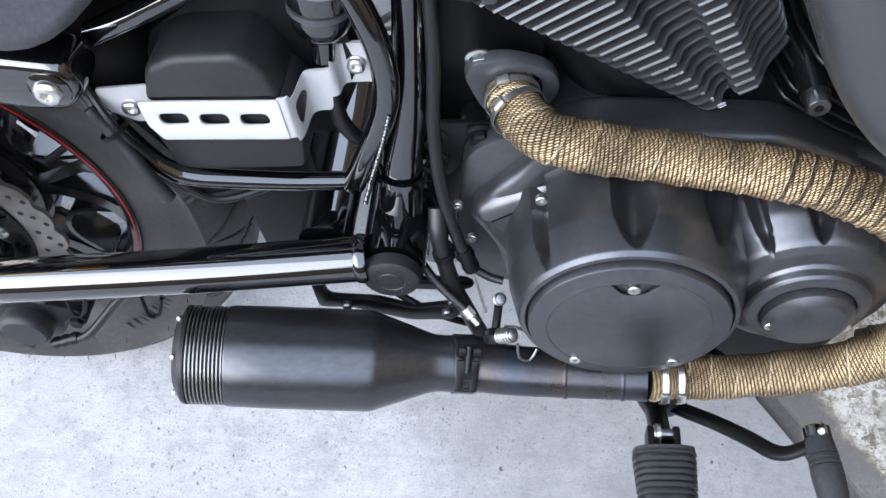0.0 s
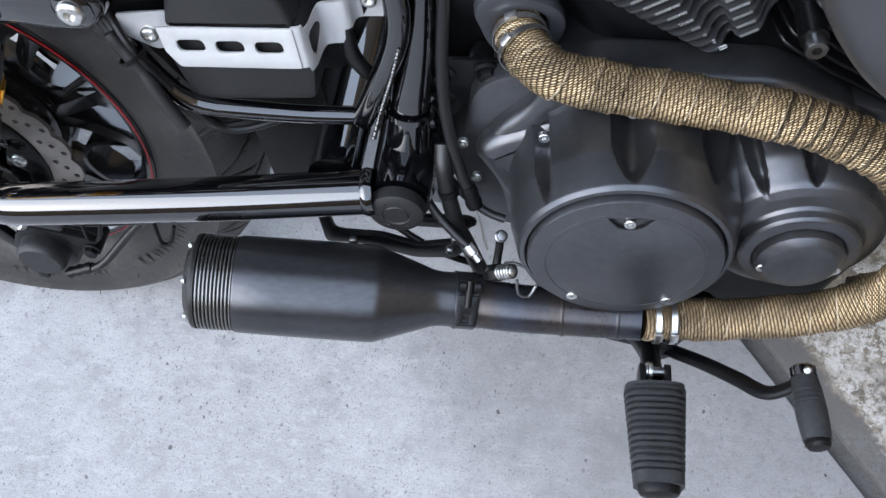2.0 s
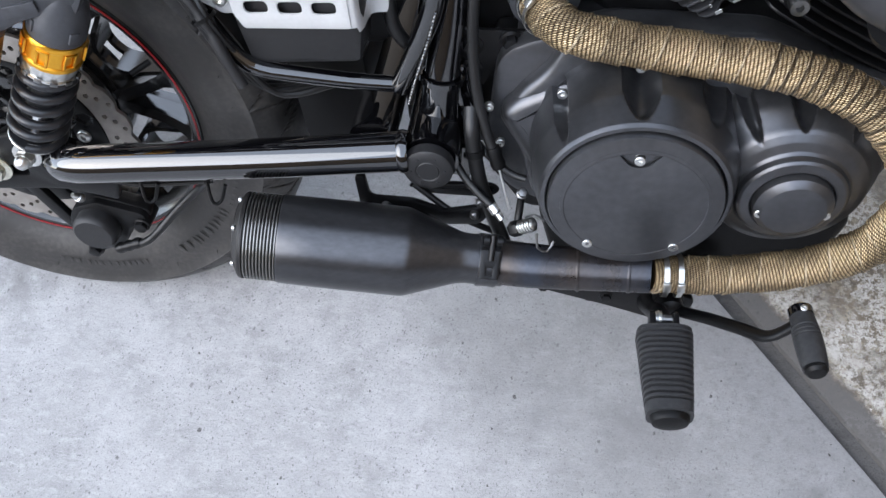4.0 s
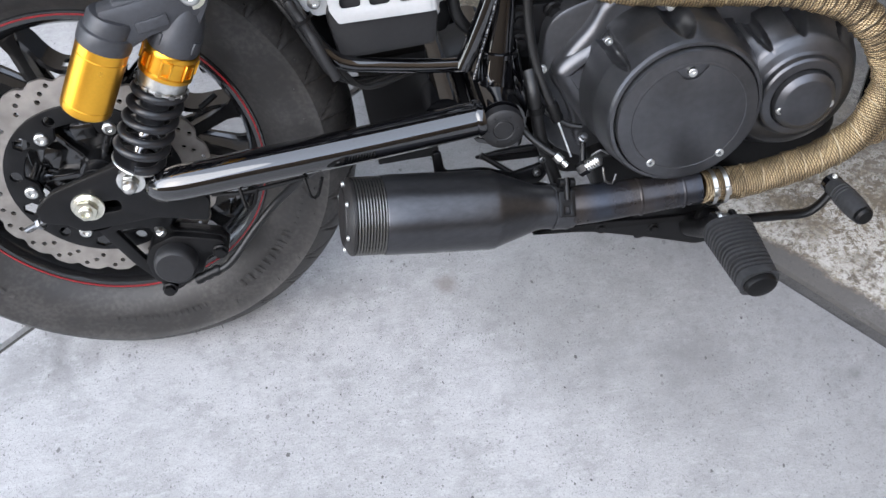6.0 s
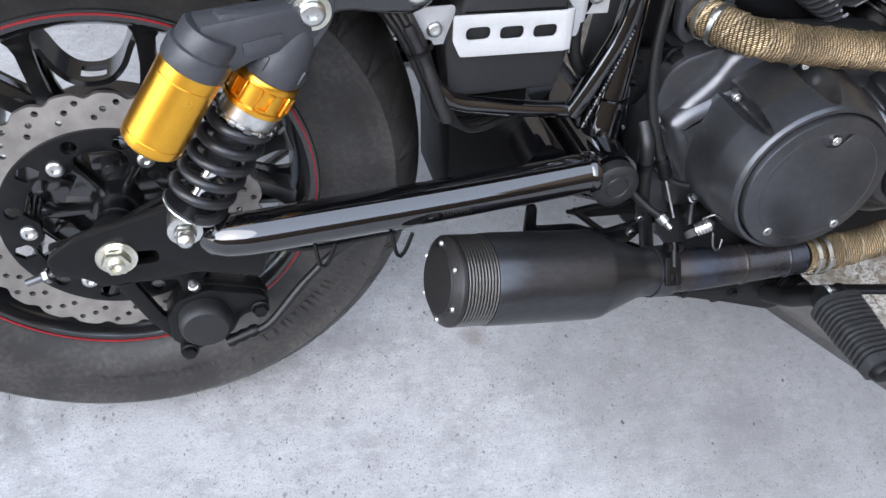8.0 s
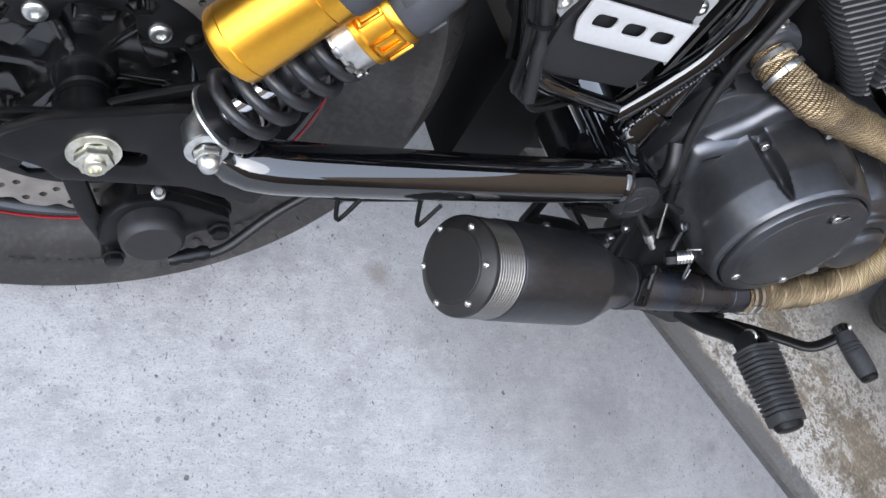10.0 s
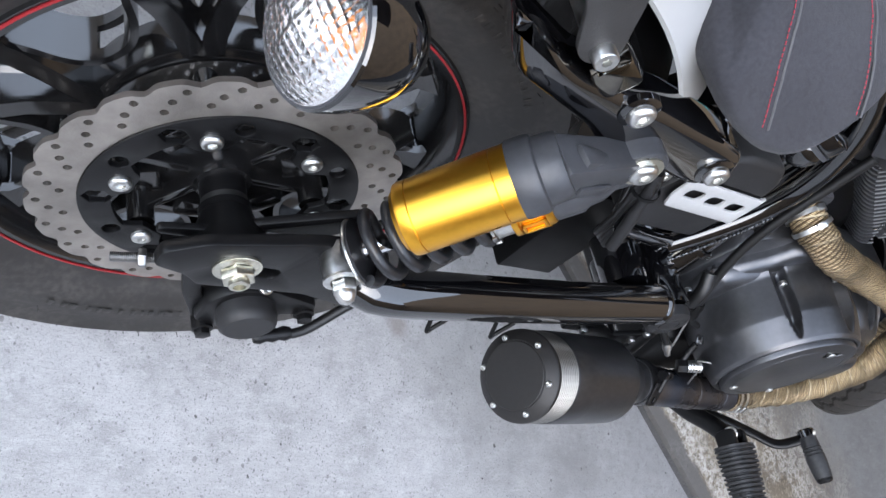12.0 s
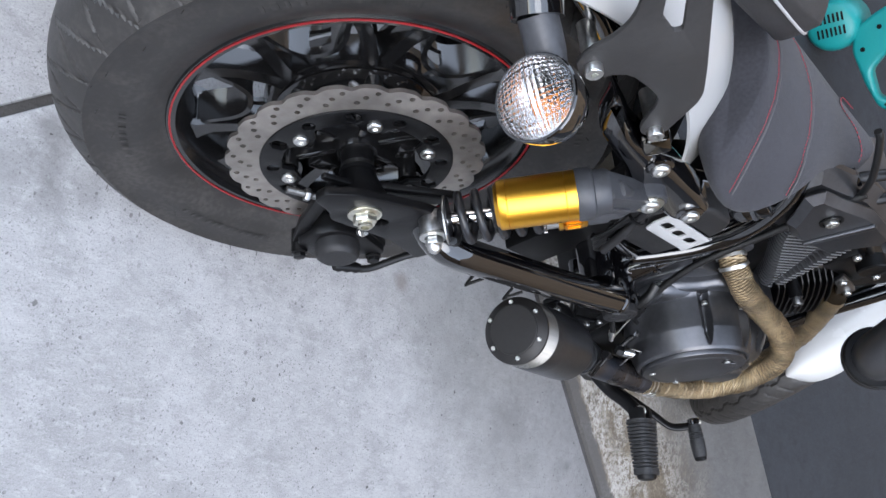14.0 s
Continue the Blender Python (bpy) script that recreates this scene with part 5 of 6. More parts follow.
# -- electrical box and bracket --
bx_bm = bmesh.new()
low = rounded([(0.345, 0.128), (0.338, 0.185), (0.352, 0.222), (0.462, 0.219), (0.474, 0.2), (0.462, 0.13)], 0.008)
prism(low, 0.09, side(0, -0.03, 0), 0.006, bx_bm)
tool_box = part("side_box", bx_bm, PLASTIC, bike, "dark grey plastic side box")
lid = rounded([(0.348, 0.216), (0.36, 0.251), (0.385, 0.262), (0.438, 0.262), (0.456, 0.243), (0.463, 0.214)], 0.008)
part("box_lid", prism(lid, 0.095, side(0, -0.03, 0), 0.007, segments=3), PLASTIC, tool_box)
part("inner_cover", prism(rounded([(0.33, 0.21), (0.345, 0.245), (0.42, 0.29), (0.5, 0.29), (0.52, 0.2), (0.48, 0.12), (0.36, 0.12)], 0.01), 0.05, side(0, -0.02, 0), 0.006), DARK, tool_box)
slots = [rounded([(x - 0.0122, z - 0.0066), (x + 0.0122, z - 0.0066), (x + 0.0122, z + 0.0066), (x - 0.0122, z + 0.0066)], 0.0062, 5) for x, z in ((0.369, 0.2015), (0.403, 0.2), (0.437, 0.199))]
brk = rounded([(0.344, 0.221), (0.461, 0.2185), (0.461, 0.176), (0.352, 0.178), (0.344, 0.195)], 0.003)
bracket = part("side_bracket", prism(brk, 0.003, side(0, -0.126, 0), 0.0007, None, slots), ALU, bike, "silver painted metal bracket with three slots")
tab = prism(rounded([(-0.016, 0.019), (0.028, 0.016), (0.028, -0.022), (0.006, -0.022), (-0.016, -0.004)], 0.004), 0.003, align((0.322, -0.113, 0.208), (0.15, -1, 0), (1, 0.35, 0)), 0.0007)
part("bracket_tab", tab, ALU, bracket)
strap = bmesh.new()
prof = spline([(0.459, -0.1275, 0), (0.466, -0.126, 0), (0.47, -0.118, 0), (0.472, -0.098, 0), (0.476, -0.09, 0), (0.492, -0.088, 0), (0.498, -0.084, 0), (0.5, -0.074, 0), (0.506, -0.07, 0), (0.53, -0.07, 0)], 0.002)
top_z = lambda x: 0.2185 if x < 0.468 else (0.214 if x < 0.495 else 0.226)
low_z = lambda x: 0.176 if x < 0.466 else (0.17 if x < 0.492 else 0.184)
rows_ = [[strap.verts.new((p.x, p.y + dy, z)) for dy, z in ((0, low_z(p.x)), (0, top_z(p.x)), (0.003, top_z(p.x)), (0.003, low_z(p.x)))] for p in prof]
for p, q in zip(rows_[:-1], rows_[1:]):
    for k in range(4):
        strap.faces.new((p[k], p[(k + 1) % 4], q[(k + 1) % 4], q[k]))
strap.faces.new(rows_[0]), strap.faces.new(rows_[-1][::-1])
part("bracket_strap", strap, ALU, bracket)
for c in ((0.3285, -0.115, 0.2035), (0.514, -0.0715, 0.2045)):
    part("bracket_bolt", capscrew(0.0078, 0.005, side(*c)), STEEL, bracket)
    part("bolt_washer", lathe([(0, 0), (0.0088, 0), (0.0088, 0.0012), (0, 0.0012)], 28, side(c[0], c[1] + 0.001, c[2])), STEEL, bracket)
harness = part("wiring_loom", tube(spline([(0.30, -0.128, 0.215), (0.316, -0.134, 0.18), (0.328, -0.14, 0.145), (0.338, -0.143, 0.118)]), lambda s, a: (0.0048 if s < 0.05 else 0.0062) + (0.0012 if int(s / 0.0045) % 2 and s < 0.045 else 0), 16), PLASTIC, bike, "dark grey plastic cable connector and loom")
for k in range(4):
    part("wire", tube(spline([(0.27 + 0.008 * k, -0.11, 0.24), (0.296 + 0.006 * k, -0.124 - 0.002 * k, 0.2), (0.315 + 0.005 * k, -0.128, 0.155), (0.335 + 0.01 * k, -0.122, 0.11 - 0.006 * k), (0.37 + 0.02 * k, -0.1, 0.09)]), 0.0035, 8), CABLE, harness)
part("cable_tie", lathe([(0.0125, -0.002), (0.0135, -0.002), (0.0135, 0.002), (0.0125, 0.002)], 24, align((0.312, -0.128, 0.19), (0.4, -0.1, -0.9)), closed=True), DARK, harness)
part("drain_tube", tube(spline([(0.49, -0.08, 0.19), (0.492, -0.082, 0.15), (0.505, -0.08, 0.125), (0.52, -0.07, 0.115)]), 0.0075, 14), CABLE, tool_box)
part("battery_tray", prism(rounded([(0.472, -0.05), (0.475, 0.05), (0.55, 0.06), (0.575, -0.02), (0.56, -0.08), (0.5, -0.085)], 0.012), 0.1, side(0, 0.1, 0), 0.005), DARK, tool_box)
part("mudguard_flap", prism([(0.36, 0.1), (0.45, 0.1), (0.45, -0.06), (0.365, -0.06)], 0.14, side(0, 0.07, 0), 0.004), DARK, tool_box)

# -- clutch cable and rear brake switch --
cable = part("clutch_cable", tube(spline([(0.590, -0.085, 0.40), (0.585, -0.095, 0.25), (0.577, -0.105, 0.16), (0.578, -0.118, 0.10), (0.588, -0.133, 0.05), (0.598, -0.142, 0.024)]), 0.0058, 16), CABLE, bike, "black control cable")
part("ferrule", tube(spline([(0.594, -0.138, 0.035), (0.601, -0.145, 0.012)]), lambda s, a: 0.0075 + (0.0012 if int(s / 0.006) % 2 else 0), 16), DARK, cable)
part("inner_wire", tube(spline([(0.600, -0.145, 0.014), (0.612, -0.165, -0.032)]), 0.0014, 8), STEEL, cable)
ad = V(0.026, -0.008, 0.019).normalized()
act = part("clutch_actuator", prism(ngon(0.009, 6), 0.013, align((0.616, -0.189, -0.039), ad), 0.0012), SATIN, bike, "black and zinc clutch actuator with return spring")
ribs_ = [(0, 0.013)]
for k in range(5):
    ribs_ += [(0.0078, 0.0135 + 0.0036 * k), (0.0078, 0.0156 + 0.0036 * k), (0.006, 0.016 + 0.0036 * k), (0.006, 0.0168 + 0.0036 * k)]
part("actuator_spring", lathe(ribs_ + [(0.0, 0.036)], 24, align((0.616, -0.189, -0.039), ad)), STEEL, act, "bright zinc return spring")
part("banjo", tube(spline([(0.626, -0.172, -0.008), (0.624, -0.178, -0.022), (0.622, -0.186, -0.034)]), 0.0042, 14), SATIN, act)
part("banjo_nut", hexnut(0.0052, 0.006, 0.0065, align((0.627, -0.168, -0.004), (0.2, -0.5, 0.8))), BOLTD, act)
part("hook", tube(spline([(0.644, -0.2, -0.032), (0.645, -0.206, -0.048), (0.655, -0.204, -0.056), (0.662, -0.196, -0.048)]), 0.0014, 8), BOLTD, act)
part("spring_loop", tube(spline([(0.632, -0.19, -0.018), (0.642, -0.196, -0.008), (0.652, -0.196, -0.016)]), 0.0014, 8), BOLTD, act)
lk = part("linkage", prism(rounded([(0.436, -0.005), (0.448, -0.005), (0.45, -0.038), (0.5, -0.042), (0.535, -0.058), (0.575, -0.05), (0.584, -0.04), (0.59, -0.058), (0.575, -0.078), (0.53, -0.08), (0.495, -0.066), (0.47, -0.056), (0.436, -0.056)], 0.008), 0.008, side(0, -0.138, 0), 0.002), SATIN, bike, "black brake linkage arms and hoses")
part("upper_arm", prism(rounded([(0.49, -0.035), (0.525, -0.03), (0.59, -0.03), (0.6, -0.04), (0.585, -0.05), (0.52, -0.046)], 0.007), 0.007, side(0, -0.122, 0), 0.002), SATIN, lk)
part("hose", tube(spline([(0.572, -0.12, 0.075), (0.573, -0.138, 0.05), (0.578, -0.142, -0.01), (0.59, -0.145, -0.058), (0.604, -0.148, -0.11)]), 0.0085, 16), CABLE, lk, "thick black rubber hose")
part("hose_clip", lathe([(0.0085, -0.004), (0.0105, -0.004), (0.0105, 0.004), (0.0085, 0.004)], 20, align((0.575, -0.14, 0.03), (0.1, -0.1, -1)), closed=True), DARK, lk)
part("hose", tube(spline([(0.574, -0.13, 0.04), (0.59, -0.138, 0.022), (0.612, -0.146, 0.005), (0.63, -0.15, 0.0)]), 0.0042, 12), CABLE, lk)
part("brake_hose", tube(spline([(0.545, -0.132, 0.022), (0.562, -0.146, -0.002), (0.58, -0.158, -0.018), (0.592, -0.165, -0.026)]), 0.0045, 12), CABLE, lk)
part("banjo_fitting", lathe([(0, 0), (0.006, 0), (0.006, 0.01), (0.004, 0.012), (0.004, 0.02), (0, 0.02)], 16, align((0.592, -0.165, -0.026), (0.5, -0.4, -0.5))), STEEL, lk)
part("link_rod", tube(spline([(0.5, -0.13, -0.03), (0.55, -0.14, -0.07), (0.6, -0.14, -0.1)]), 0.004, 10), SATIN, lk)
for x, z in ((0.57, -0.06), (0.578, -0.04), (0.468, -0.048)):
    part("link_bolt", capscrew(0.0055, 0.006, side(x, -0.146, z)), BOLTD, lk)
part("under_arm_clip", tube(spline([(0.16, -0.175, 0.008), (0.2, -0.176, 0.004), (0.28, -0.172, 0.008)]), 0.003, 8), DARK, swingarm)
for x in (0.195, 0.275):
    part("hose_clip", tube(spline([(x, -0.176, 0.01), (x + 0.004, -0.186, -0.012), (x + 0.012, -0.182, -0.014), (x + 0.022, -0.178, 0.008)], 0.004), 0.0022, 8), DARK, swingarm)

# -- rider's foot controls --
pegp = rounded([(0.55, -0.142), (0.65, -0.143), (0.725, -0.152), (0.80, -0.158), (0.83, -0.17), (0.82, -0.205), (0.79, -0.212), (0.72, -0.185), (0.64, -0.158)], 0.01)
peg = part("foot_peg", prism(pegp, 0.01, side(0, -0.162, 0), 0.0025), SATIN, bike, "ribbed black rubber rider foot peg")
part("peg_arm", tube(spline([(0.772, -0.172, -0.175), (0.782, -0.205, -0.155), (0.781, -0.235, -0.125), (0.7805, -0.262, -0.104)]), 0.0105, 16, flat=1.3), SATIN, peg)
P0, P1 = V(0.7803, -0.2745, -0.101), V(0.7823, -0.3798, -0.1097)
pd = (P1 - P0).normalized()
pm = align(P0, pd, (1, 0, 0.1))
def peg_r(s, a):
    """A rounded block, wide and flat on top, that narrows outwards, with ribs along it."""
    k = min(1.0, max(0.0, s / 0.095))
    wide, tall = 0.0285 - 0.0065 * k, 0.0215 - 0.004 * k
    c, q = abs(math.cos(a)) / tall, abs(math.sin(a)) / wide
    base = (c ** 3.2 + q ** 3.2) ** (-1 / 3.2)
    if 0.004 < s < 0.084:
        base += 0.0012 if ((s - 0.004) % 0.0062) < 0.0038 else -0.0026
    elif s >= 0.084:
        base += 0.001
    return base
rub = tube([P0 + pd * (0.001 * k) for k in range(97)], peg_r, 56, up=(0, 0, 1))
part("peg_rubber", rub, PEGRUB, peg, "ribbed black peg rubber", angle=50)
part("peg_end", lathe([(0.0195, 0.094), (0.0195, 0.100), (0.0175, 0.1035), (0.011, 0.1055), (0, 0.106)], 40, pm @ Matrix.Scale(0.82, 4, (0, 1, 0))), DARK, peg, "glossy black peg end")
for dx in (-0.012, 0.012):
    part("clevis", prism(rounded([(-0.016, -0.012), (0.016, -0.012), (0.014, 0.03), (-0.014, 0.03)], 0.01), 0.006, align(P0 + V(dx - 0.003, 0.01, 0), (1, 0, 0), (0, 0, 1)), 0.001), SATIN, peg)
part("clevis_pin", tube(spline([tuple(P0 + V(-0.014, 0.016, 0.004)), tuple(P0 + V(0.0155, 0.016, 0.004))]), 0.005, 16), BOLTD, peg)
part("clevis_spring", tube(spline([tuple(P0 + V(-0.008, 0.016, 0.004)), tuple(P0 + V(-0.002, 0.016, 0.004))], 0.001), lambda s, a: 0.0085 + (0.0012 if int(s / 0.002) % 2 else 0), 16), STEEL, peg, "bright clevis spring")
part("peg_bracket", prism(rounded([(0.69, -0.15), (0.7, -0.19), (0.8, -0.165), (0.86, -0.13), (0.84, -0.105), (0.74, -0.115)], 0.01), 0.012, side(0, -0.155, 0), 0.003), SATIN, peg)
for x, z in ((0.65, -0.152), (0.725, -0.168), (0.785, -0.175)):
    part("bracket_bolt", hexnut(0.006, 0.006, 0.008, side(x, -0.172, z)), SATIN, peg)
LV = spline([(0.796, -0.2, -0.152), (0.815, -0.214, -0.142), (0.835, -0.228, -0.132), (0.862, -0.252, -0.115), (0.883, -0.274, -0.098), (0.9, -0.277, -0.08), (0.911, -0.275, -0.062)], 0.005)
pedal = part("brake_pedal", tube(LV, 0.0082, 16, flat=0.62), SATIN, bike, "bent black steel brake pedal")
part("pedal_pivot", lathe([(0, -0.012), (0.014, -0.012), (0.0165, -0.008), (0.0165, 0.006), (0.011, 0.01), (0, 0.011)], 32, align((0.795, -0.2, -0.15), (0.1, -1, 0.1))), SATIN, pedal)
L0, L1 = V(0.910, -0.272, -0.062), V(0.914, -0.340, -0.063)
ld = (L1 - L0).normalized()
def toe_r(s, a):
    r = 0.0112 + 0.0026 * math.sin(math.pi * min(1, s / 0.07))
    if 0.018 < s < 0.034 and ((s - 0.018) % 0.0053) < 0.0016:
        r -= 0.0013
    return r
part("toe_rubber", tube([L0 + ld * (0.0008 * k) for k in range(80)], toe_r, 28), PEGRUB, pedal, "black rubber toe piece", angle=50)
part("toe_end", lathe([(0.0112, 0.063), (0.0112, 0.067), (0.0085, 0.070), (0, 0.0705)], 24, align(L0, ld)), DARK, pedal)
part("toe_screw", capscrew(0.0035, 0.002, align(L0 + V(0, -0.001, 0.0122), (0, -0.3, 1))), STEEL, pedal)
for k in range(3):
    part("pedal_spring_coil", lathe([(0.0155, -0.002), (0.0185, -0.001), (0.0185, 0.001), (0.0155, 0.002)], 32, align((0.795, -0.184 - 0.0045 * k, -0.154), (0.1, -1, 0.1)), closed=True), SATIN, pedal)
part("toe_collar", lathe([(0, -0.008), (0.0105, -0.008), (0.0122, -0.006), (0.0122, 0.003), (0, 0.003)], 24, align(L0, ld)), GLOSS, pedal)

# -- rear fender, seat, side plate, lamp --
def arc_shell(r, a0, a1, half, crown, thick, n=40, k=18, tip=0.0):
    """A fender: an arc round the axle with a crowned section and a thickness."""
    bm = bmesh.new()
    grids = []
    for t in (0, thick):
        g = []
        for i in range(n + 1):
            a = radians(a0 + (a1 - a0) * i / n)
            row = []
            for j in range(k + 1):
                u = -1 + 2 * j / k
                rr = r - t - crown * abs(u) ** 2.6
                e = max(0.0, (i / n - 1 + tip) / tip) if tip else 0.0
                e = math.sqrt(max(0.02, 1 - e ** 2.5))
                row.append(bm.verts.new((rr * math.cos(a), u * e * (half - t * 0.5), rr * math.sin(a))))
            g.append(row)
        grids.append(g)
    A, Bq = grids
    for i in range(n):
        for j in range(k):
            bm.faces.new((A[i][j], A[i + 1][j], A[i + 1][j + 1], A[i][j + 1]))
            bm.faces.new((Bq[i][j], Bq[i][j + 1], Bq[i + 1][j + 1], Bq[i + 1][j]))
    for i in range(n):
        for j in (0, k):
            bm.faces.new((A[i][j], Bq[i][j], Bq[i + 1][j], A[i + 1][j]))
    for j in range(k):
        for i in (0, n):
            bm.faces.new((A[i][j], A[i][j + 1], Bq[i][j + 1], Bq[i][j]))
    return bm


rear_fender = part("rear_fender", arc_shell(0.442, 47, 150, 0.126, 0.066, 0.003), SILVERP, bike, "pearl white painted rear fender")
part("inner_fender", arc_shell(0.405, 20, 152, 0.098, 0.05, 0.004), DARK, rear_fender)
sp_o = rounded([(-0.062, 0.337), (-0.068, 0.36), (-0.067, 0.379), (-0.072, 0.396), (-0.081, 0.409), (-0.105, 0.432), (-0.16, 0.47), (-0.155, 0.505), (-0.12, 0.499), (-0.049, 0.459), (0.035, 0.413), (0.067, 0.394), (0.077, 0.383),
                (0.09, 0.357), (0.101, 0.335), (0.1, 0.321), (0.082, 0.318), (0.071, 0.325), (0.052, 0.352), (0.042, 0.361), (0.02, 0.363), (-0.008, 0.362), (-0.02, 0.354), (-0.029, 0.338), (-0.045, 0.331)], 0.008, 4)
sp_h = [rounded([(-0.13, 0.474), (-0.1, 0.45), (-0.06, 0.42), (-0.036, 0.4175), (-0.033, 0.424), (-0.066, 0.445), (-0.115, 0.474)], 0.006)]
side_plate = part("side_plate", prism(sp_o, 0.006, side(0, -0.155, 0), 0.0015, None, sp_h), PLATE, bike, "textured black metal side plate")
for x, z in ((-0.0465, 0.3455), (0.088, 0.331)):
    bm = capscrew(0.0082, 0.009, side(x, -0.161, z), False)
    part("plate_bolt", bm, STEEL, side_plate, "bright socket-head bolt")
    part("plate_spacer", tube(spline([(x, -0.157, z), (x, -0.115, z)]), 0.0085, 20), STEEL, side_plate)
lamp_c, lamp_d = V(-0.115, -0.214, 0.325), V(-0.974, -0.207, 0.087).normalized()
LM = align(lamp_c, lamp_d, (0, 0, 1))
lamp = part("turn_signal", lathe([(0.0352, 0.0), (0.037, -0.002), (0.037, -0.006), (0.036, -0.018), (0.032, -0.034), (0.024, -0.048), (0.013, -0.057), (0, -0.06)], 56, LM), GLOSS, bike, "round turn signal with clear faceted lens")
part("lamp_rim", lathe([(0.0345, 0.0005), (0.0358, 0.0005), (0.0358, -0.002), (0.0345, -0.002)], 56, LM, closed=True), ANOD, lamp)
part("reflector", lathe([(0.034, -0.001), (0.031, -0.014), (0.022, -0.026), (0.008, -0.031), (0, -0.031)], 40, LM), MIRROR, lamp, "mirror reflector")
part("bulb", lathe([(0, -0.009), (0.0045, -0.0105), (0.0065, -0.015), (0.006, -0.024), (0.003, -0.03)], 20, LM), AMBER, lamp, "amber bulb")
lens = bmesh.new()
N = 84
grid = {}
for surf in (0, 1):
    for i in range(N + 1):
        for j in range(N + 1):
            u, v = -1 + 2 * i / N, -1 + 2 * j / N
            x, y = u * math.sqrt(1 - v * v / 2), v * math.sqrt(1 - u * u / 2)
            q = min(1.0, x * x + y * y)
            h = 0.0105 * (1 - q) ** 0.85
            cell = abs(math.sin(math.pi * u * 7.5)) * abs(math.sin(math.pi * v * 7.5))
            h += 0.0016 * cell ** 0.7 * (1 if q < 0.95 else 0) if surf == 0 else -0.0022
            grid[surf, i, j] = lens.verts.new(LM @ V(0.0345 * x, 0.0345 * y, h + 0.0005))
for surf in (0, 1):
    for i in range(N):
        for j in range(N):
            lens.faces.new([grid[surf, a, b] for a, b in ((i, j), (i + 1, j), (i + 1, j + 1), (i, j + 1))])
for i in range(N):
    for a, b in (((i, 0), (i + 1, 0)), ((i, N), (i + 1, N)), ((0, i), (0, i + 1)), ((N, i), (N, i + 1))):
        lens.faces.new((grid[0, a[0], a[1]], grid[0, b[0], b[1]], grid[1, b[0], b[1]], grid[1, a[0], a[1]]))
lens_ob = part("lens", lens, LENS, lamp, "clear faceted lens", angle=40)
lens_ob.visible_shadow = False
part("stem", tube(spline([(-0.088, -0.188, 0.326), (-0.097, -0.176, 0.332), (-0.112, -0.16, 0.339), (-0.122, -0.147, 0.343)]), lambda s, a: 0.0135 + 0.0035 * min(1, s / 0.025), 24), ANOD, lamp, "grey lamp stem")
part("neck", tube(spline([(-0.084, -0.194, 0.323), (-0.096, -0.178, 0.331)], 0.002), lambda s, a: 0.0145 + (0.0014 if int(s / 0.0025) % 2 else 0), 24), DARK, lamp, "black ribbed neck")
part("stem_base", tube(spline([(-0.121, -0.149, 0.342), (-0.13, -0.125, 0.35), (-0.13, -0.1, 0.355)]), 0.0225, 24), GLOSS, lamp)


def crown(y):
    """Height of the seat's top across its width."""
    return float(np.interp(abs(y), (0, 0.03, 0.06, 0.09, 0.12, 0.135, 0.15, 0.16, 0.17, 0.18), (0.423, 0.4215, 0.4155, 0.4045, 0.3875, 0.374, 0.3545, 0.338, 0.3185, 0.298)))


def padded(stations, top, thick, n=28, slant=0.0):
    """A pad: stations of (x, half width, drop of its edge); top(y) is its crown; thick its depth at the edge; slant draws its rear forward towards the middle."""
    bm = bmesh.new()
    rings = []
    for x, w, drop in stations:
        row = []
        for k in range(n + 1):
            y = -w * math.cos(math.pi * k / n)
            row.append((x + slant * (1 - abs(y) / 0.17) * max(0.0, 1 - (x - 0.188) / 0.16), y, top(y) - drop * abs(y / w) ** 3))
        zs = row[0][2]
        under = [(x, w * c, zs - thick * d) for c, d in ((1.0, 0.45), (0.95, 0.85), (0.8, 1.0), (0.3, 1.05), (-0.3, 1.05), (-0.8, 1.0), (-0.95, 0.85), (-1.0, 0.45))]
        rings.append([bm.verts.new(p) for p in row + under])
    m_ = len(rings[0])
    for p, q in zip(rings[:-1], rings[1:]):
        for k in range(m_):
            bm.faces.new((p[k], p[(k + 1) % m_], q[(k + 1) % m_], q[k]))
    bm.faces.new(rings[0]), bm.faces.new(rings[-1][::-1])
    return bm


SEAT = [(0.199, 0.10, 0.03), (0.202, 0.145, 0.012), (0.214, 0.158, 0.0), (0.236, 0.165, 0.0), (0.28, 0.1705, 0.0), (0.313, 0.171, 0.0), (0.344, 0.165, 0.0), (0.38, 0.146, 0.002), (0.40, 0.128, 0.006), (0.44, 0.1, 0.014), (0.48, 0.078, 0.022), (0.52, 0.062, 0.028), (0.57, 0.052, 0.03), (0.6, 0.044, 0.03), (0.62, 0.03, 0.028), (0.628, 0.015, 0.02)]
seat = part("seat", padded(SEAT, crown, 0.016, slant=0.035), SUEDE, bike, "charcoal suede rider seat with red stitching", angle=60)
sub = seat.modifiers.new("round", "SUBSURF")
sub.levels = sub.render_levels = 1


def seam(x0, bend, y_bend, y_end, shift=0.0, lift=0.0008):
    """A seam over the crown from flank to flank, which bends forward low down."""
    pts = []
    for i in range(61):
        y = -y_end + 2 * y_end * i / 60
        k = max(0.0, (abs(y) - y_bend) / (0.172 - y_bend))
        x = x0 + shift + bend * k * k
        pts.append(V(x + 0.035 * (1 - abs(y) / 0.17) * max(0.0, 1 - (x - 0.188) / 0.16), y, crown(y) + lift))
    return pts


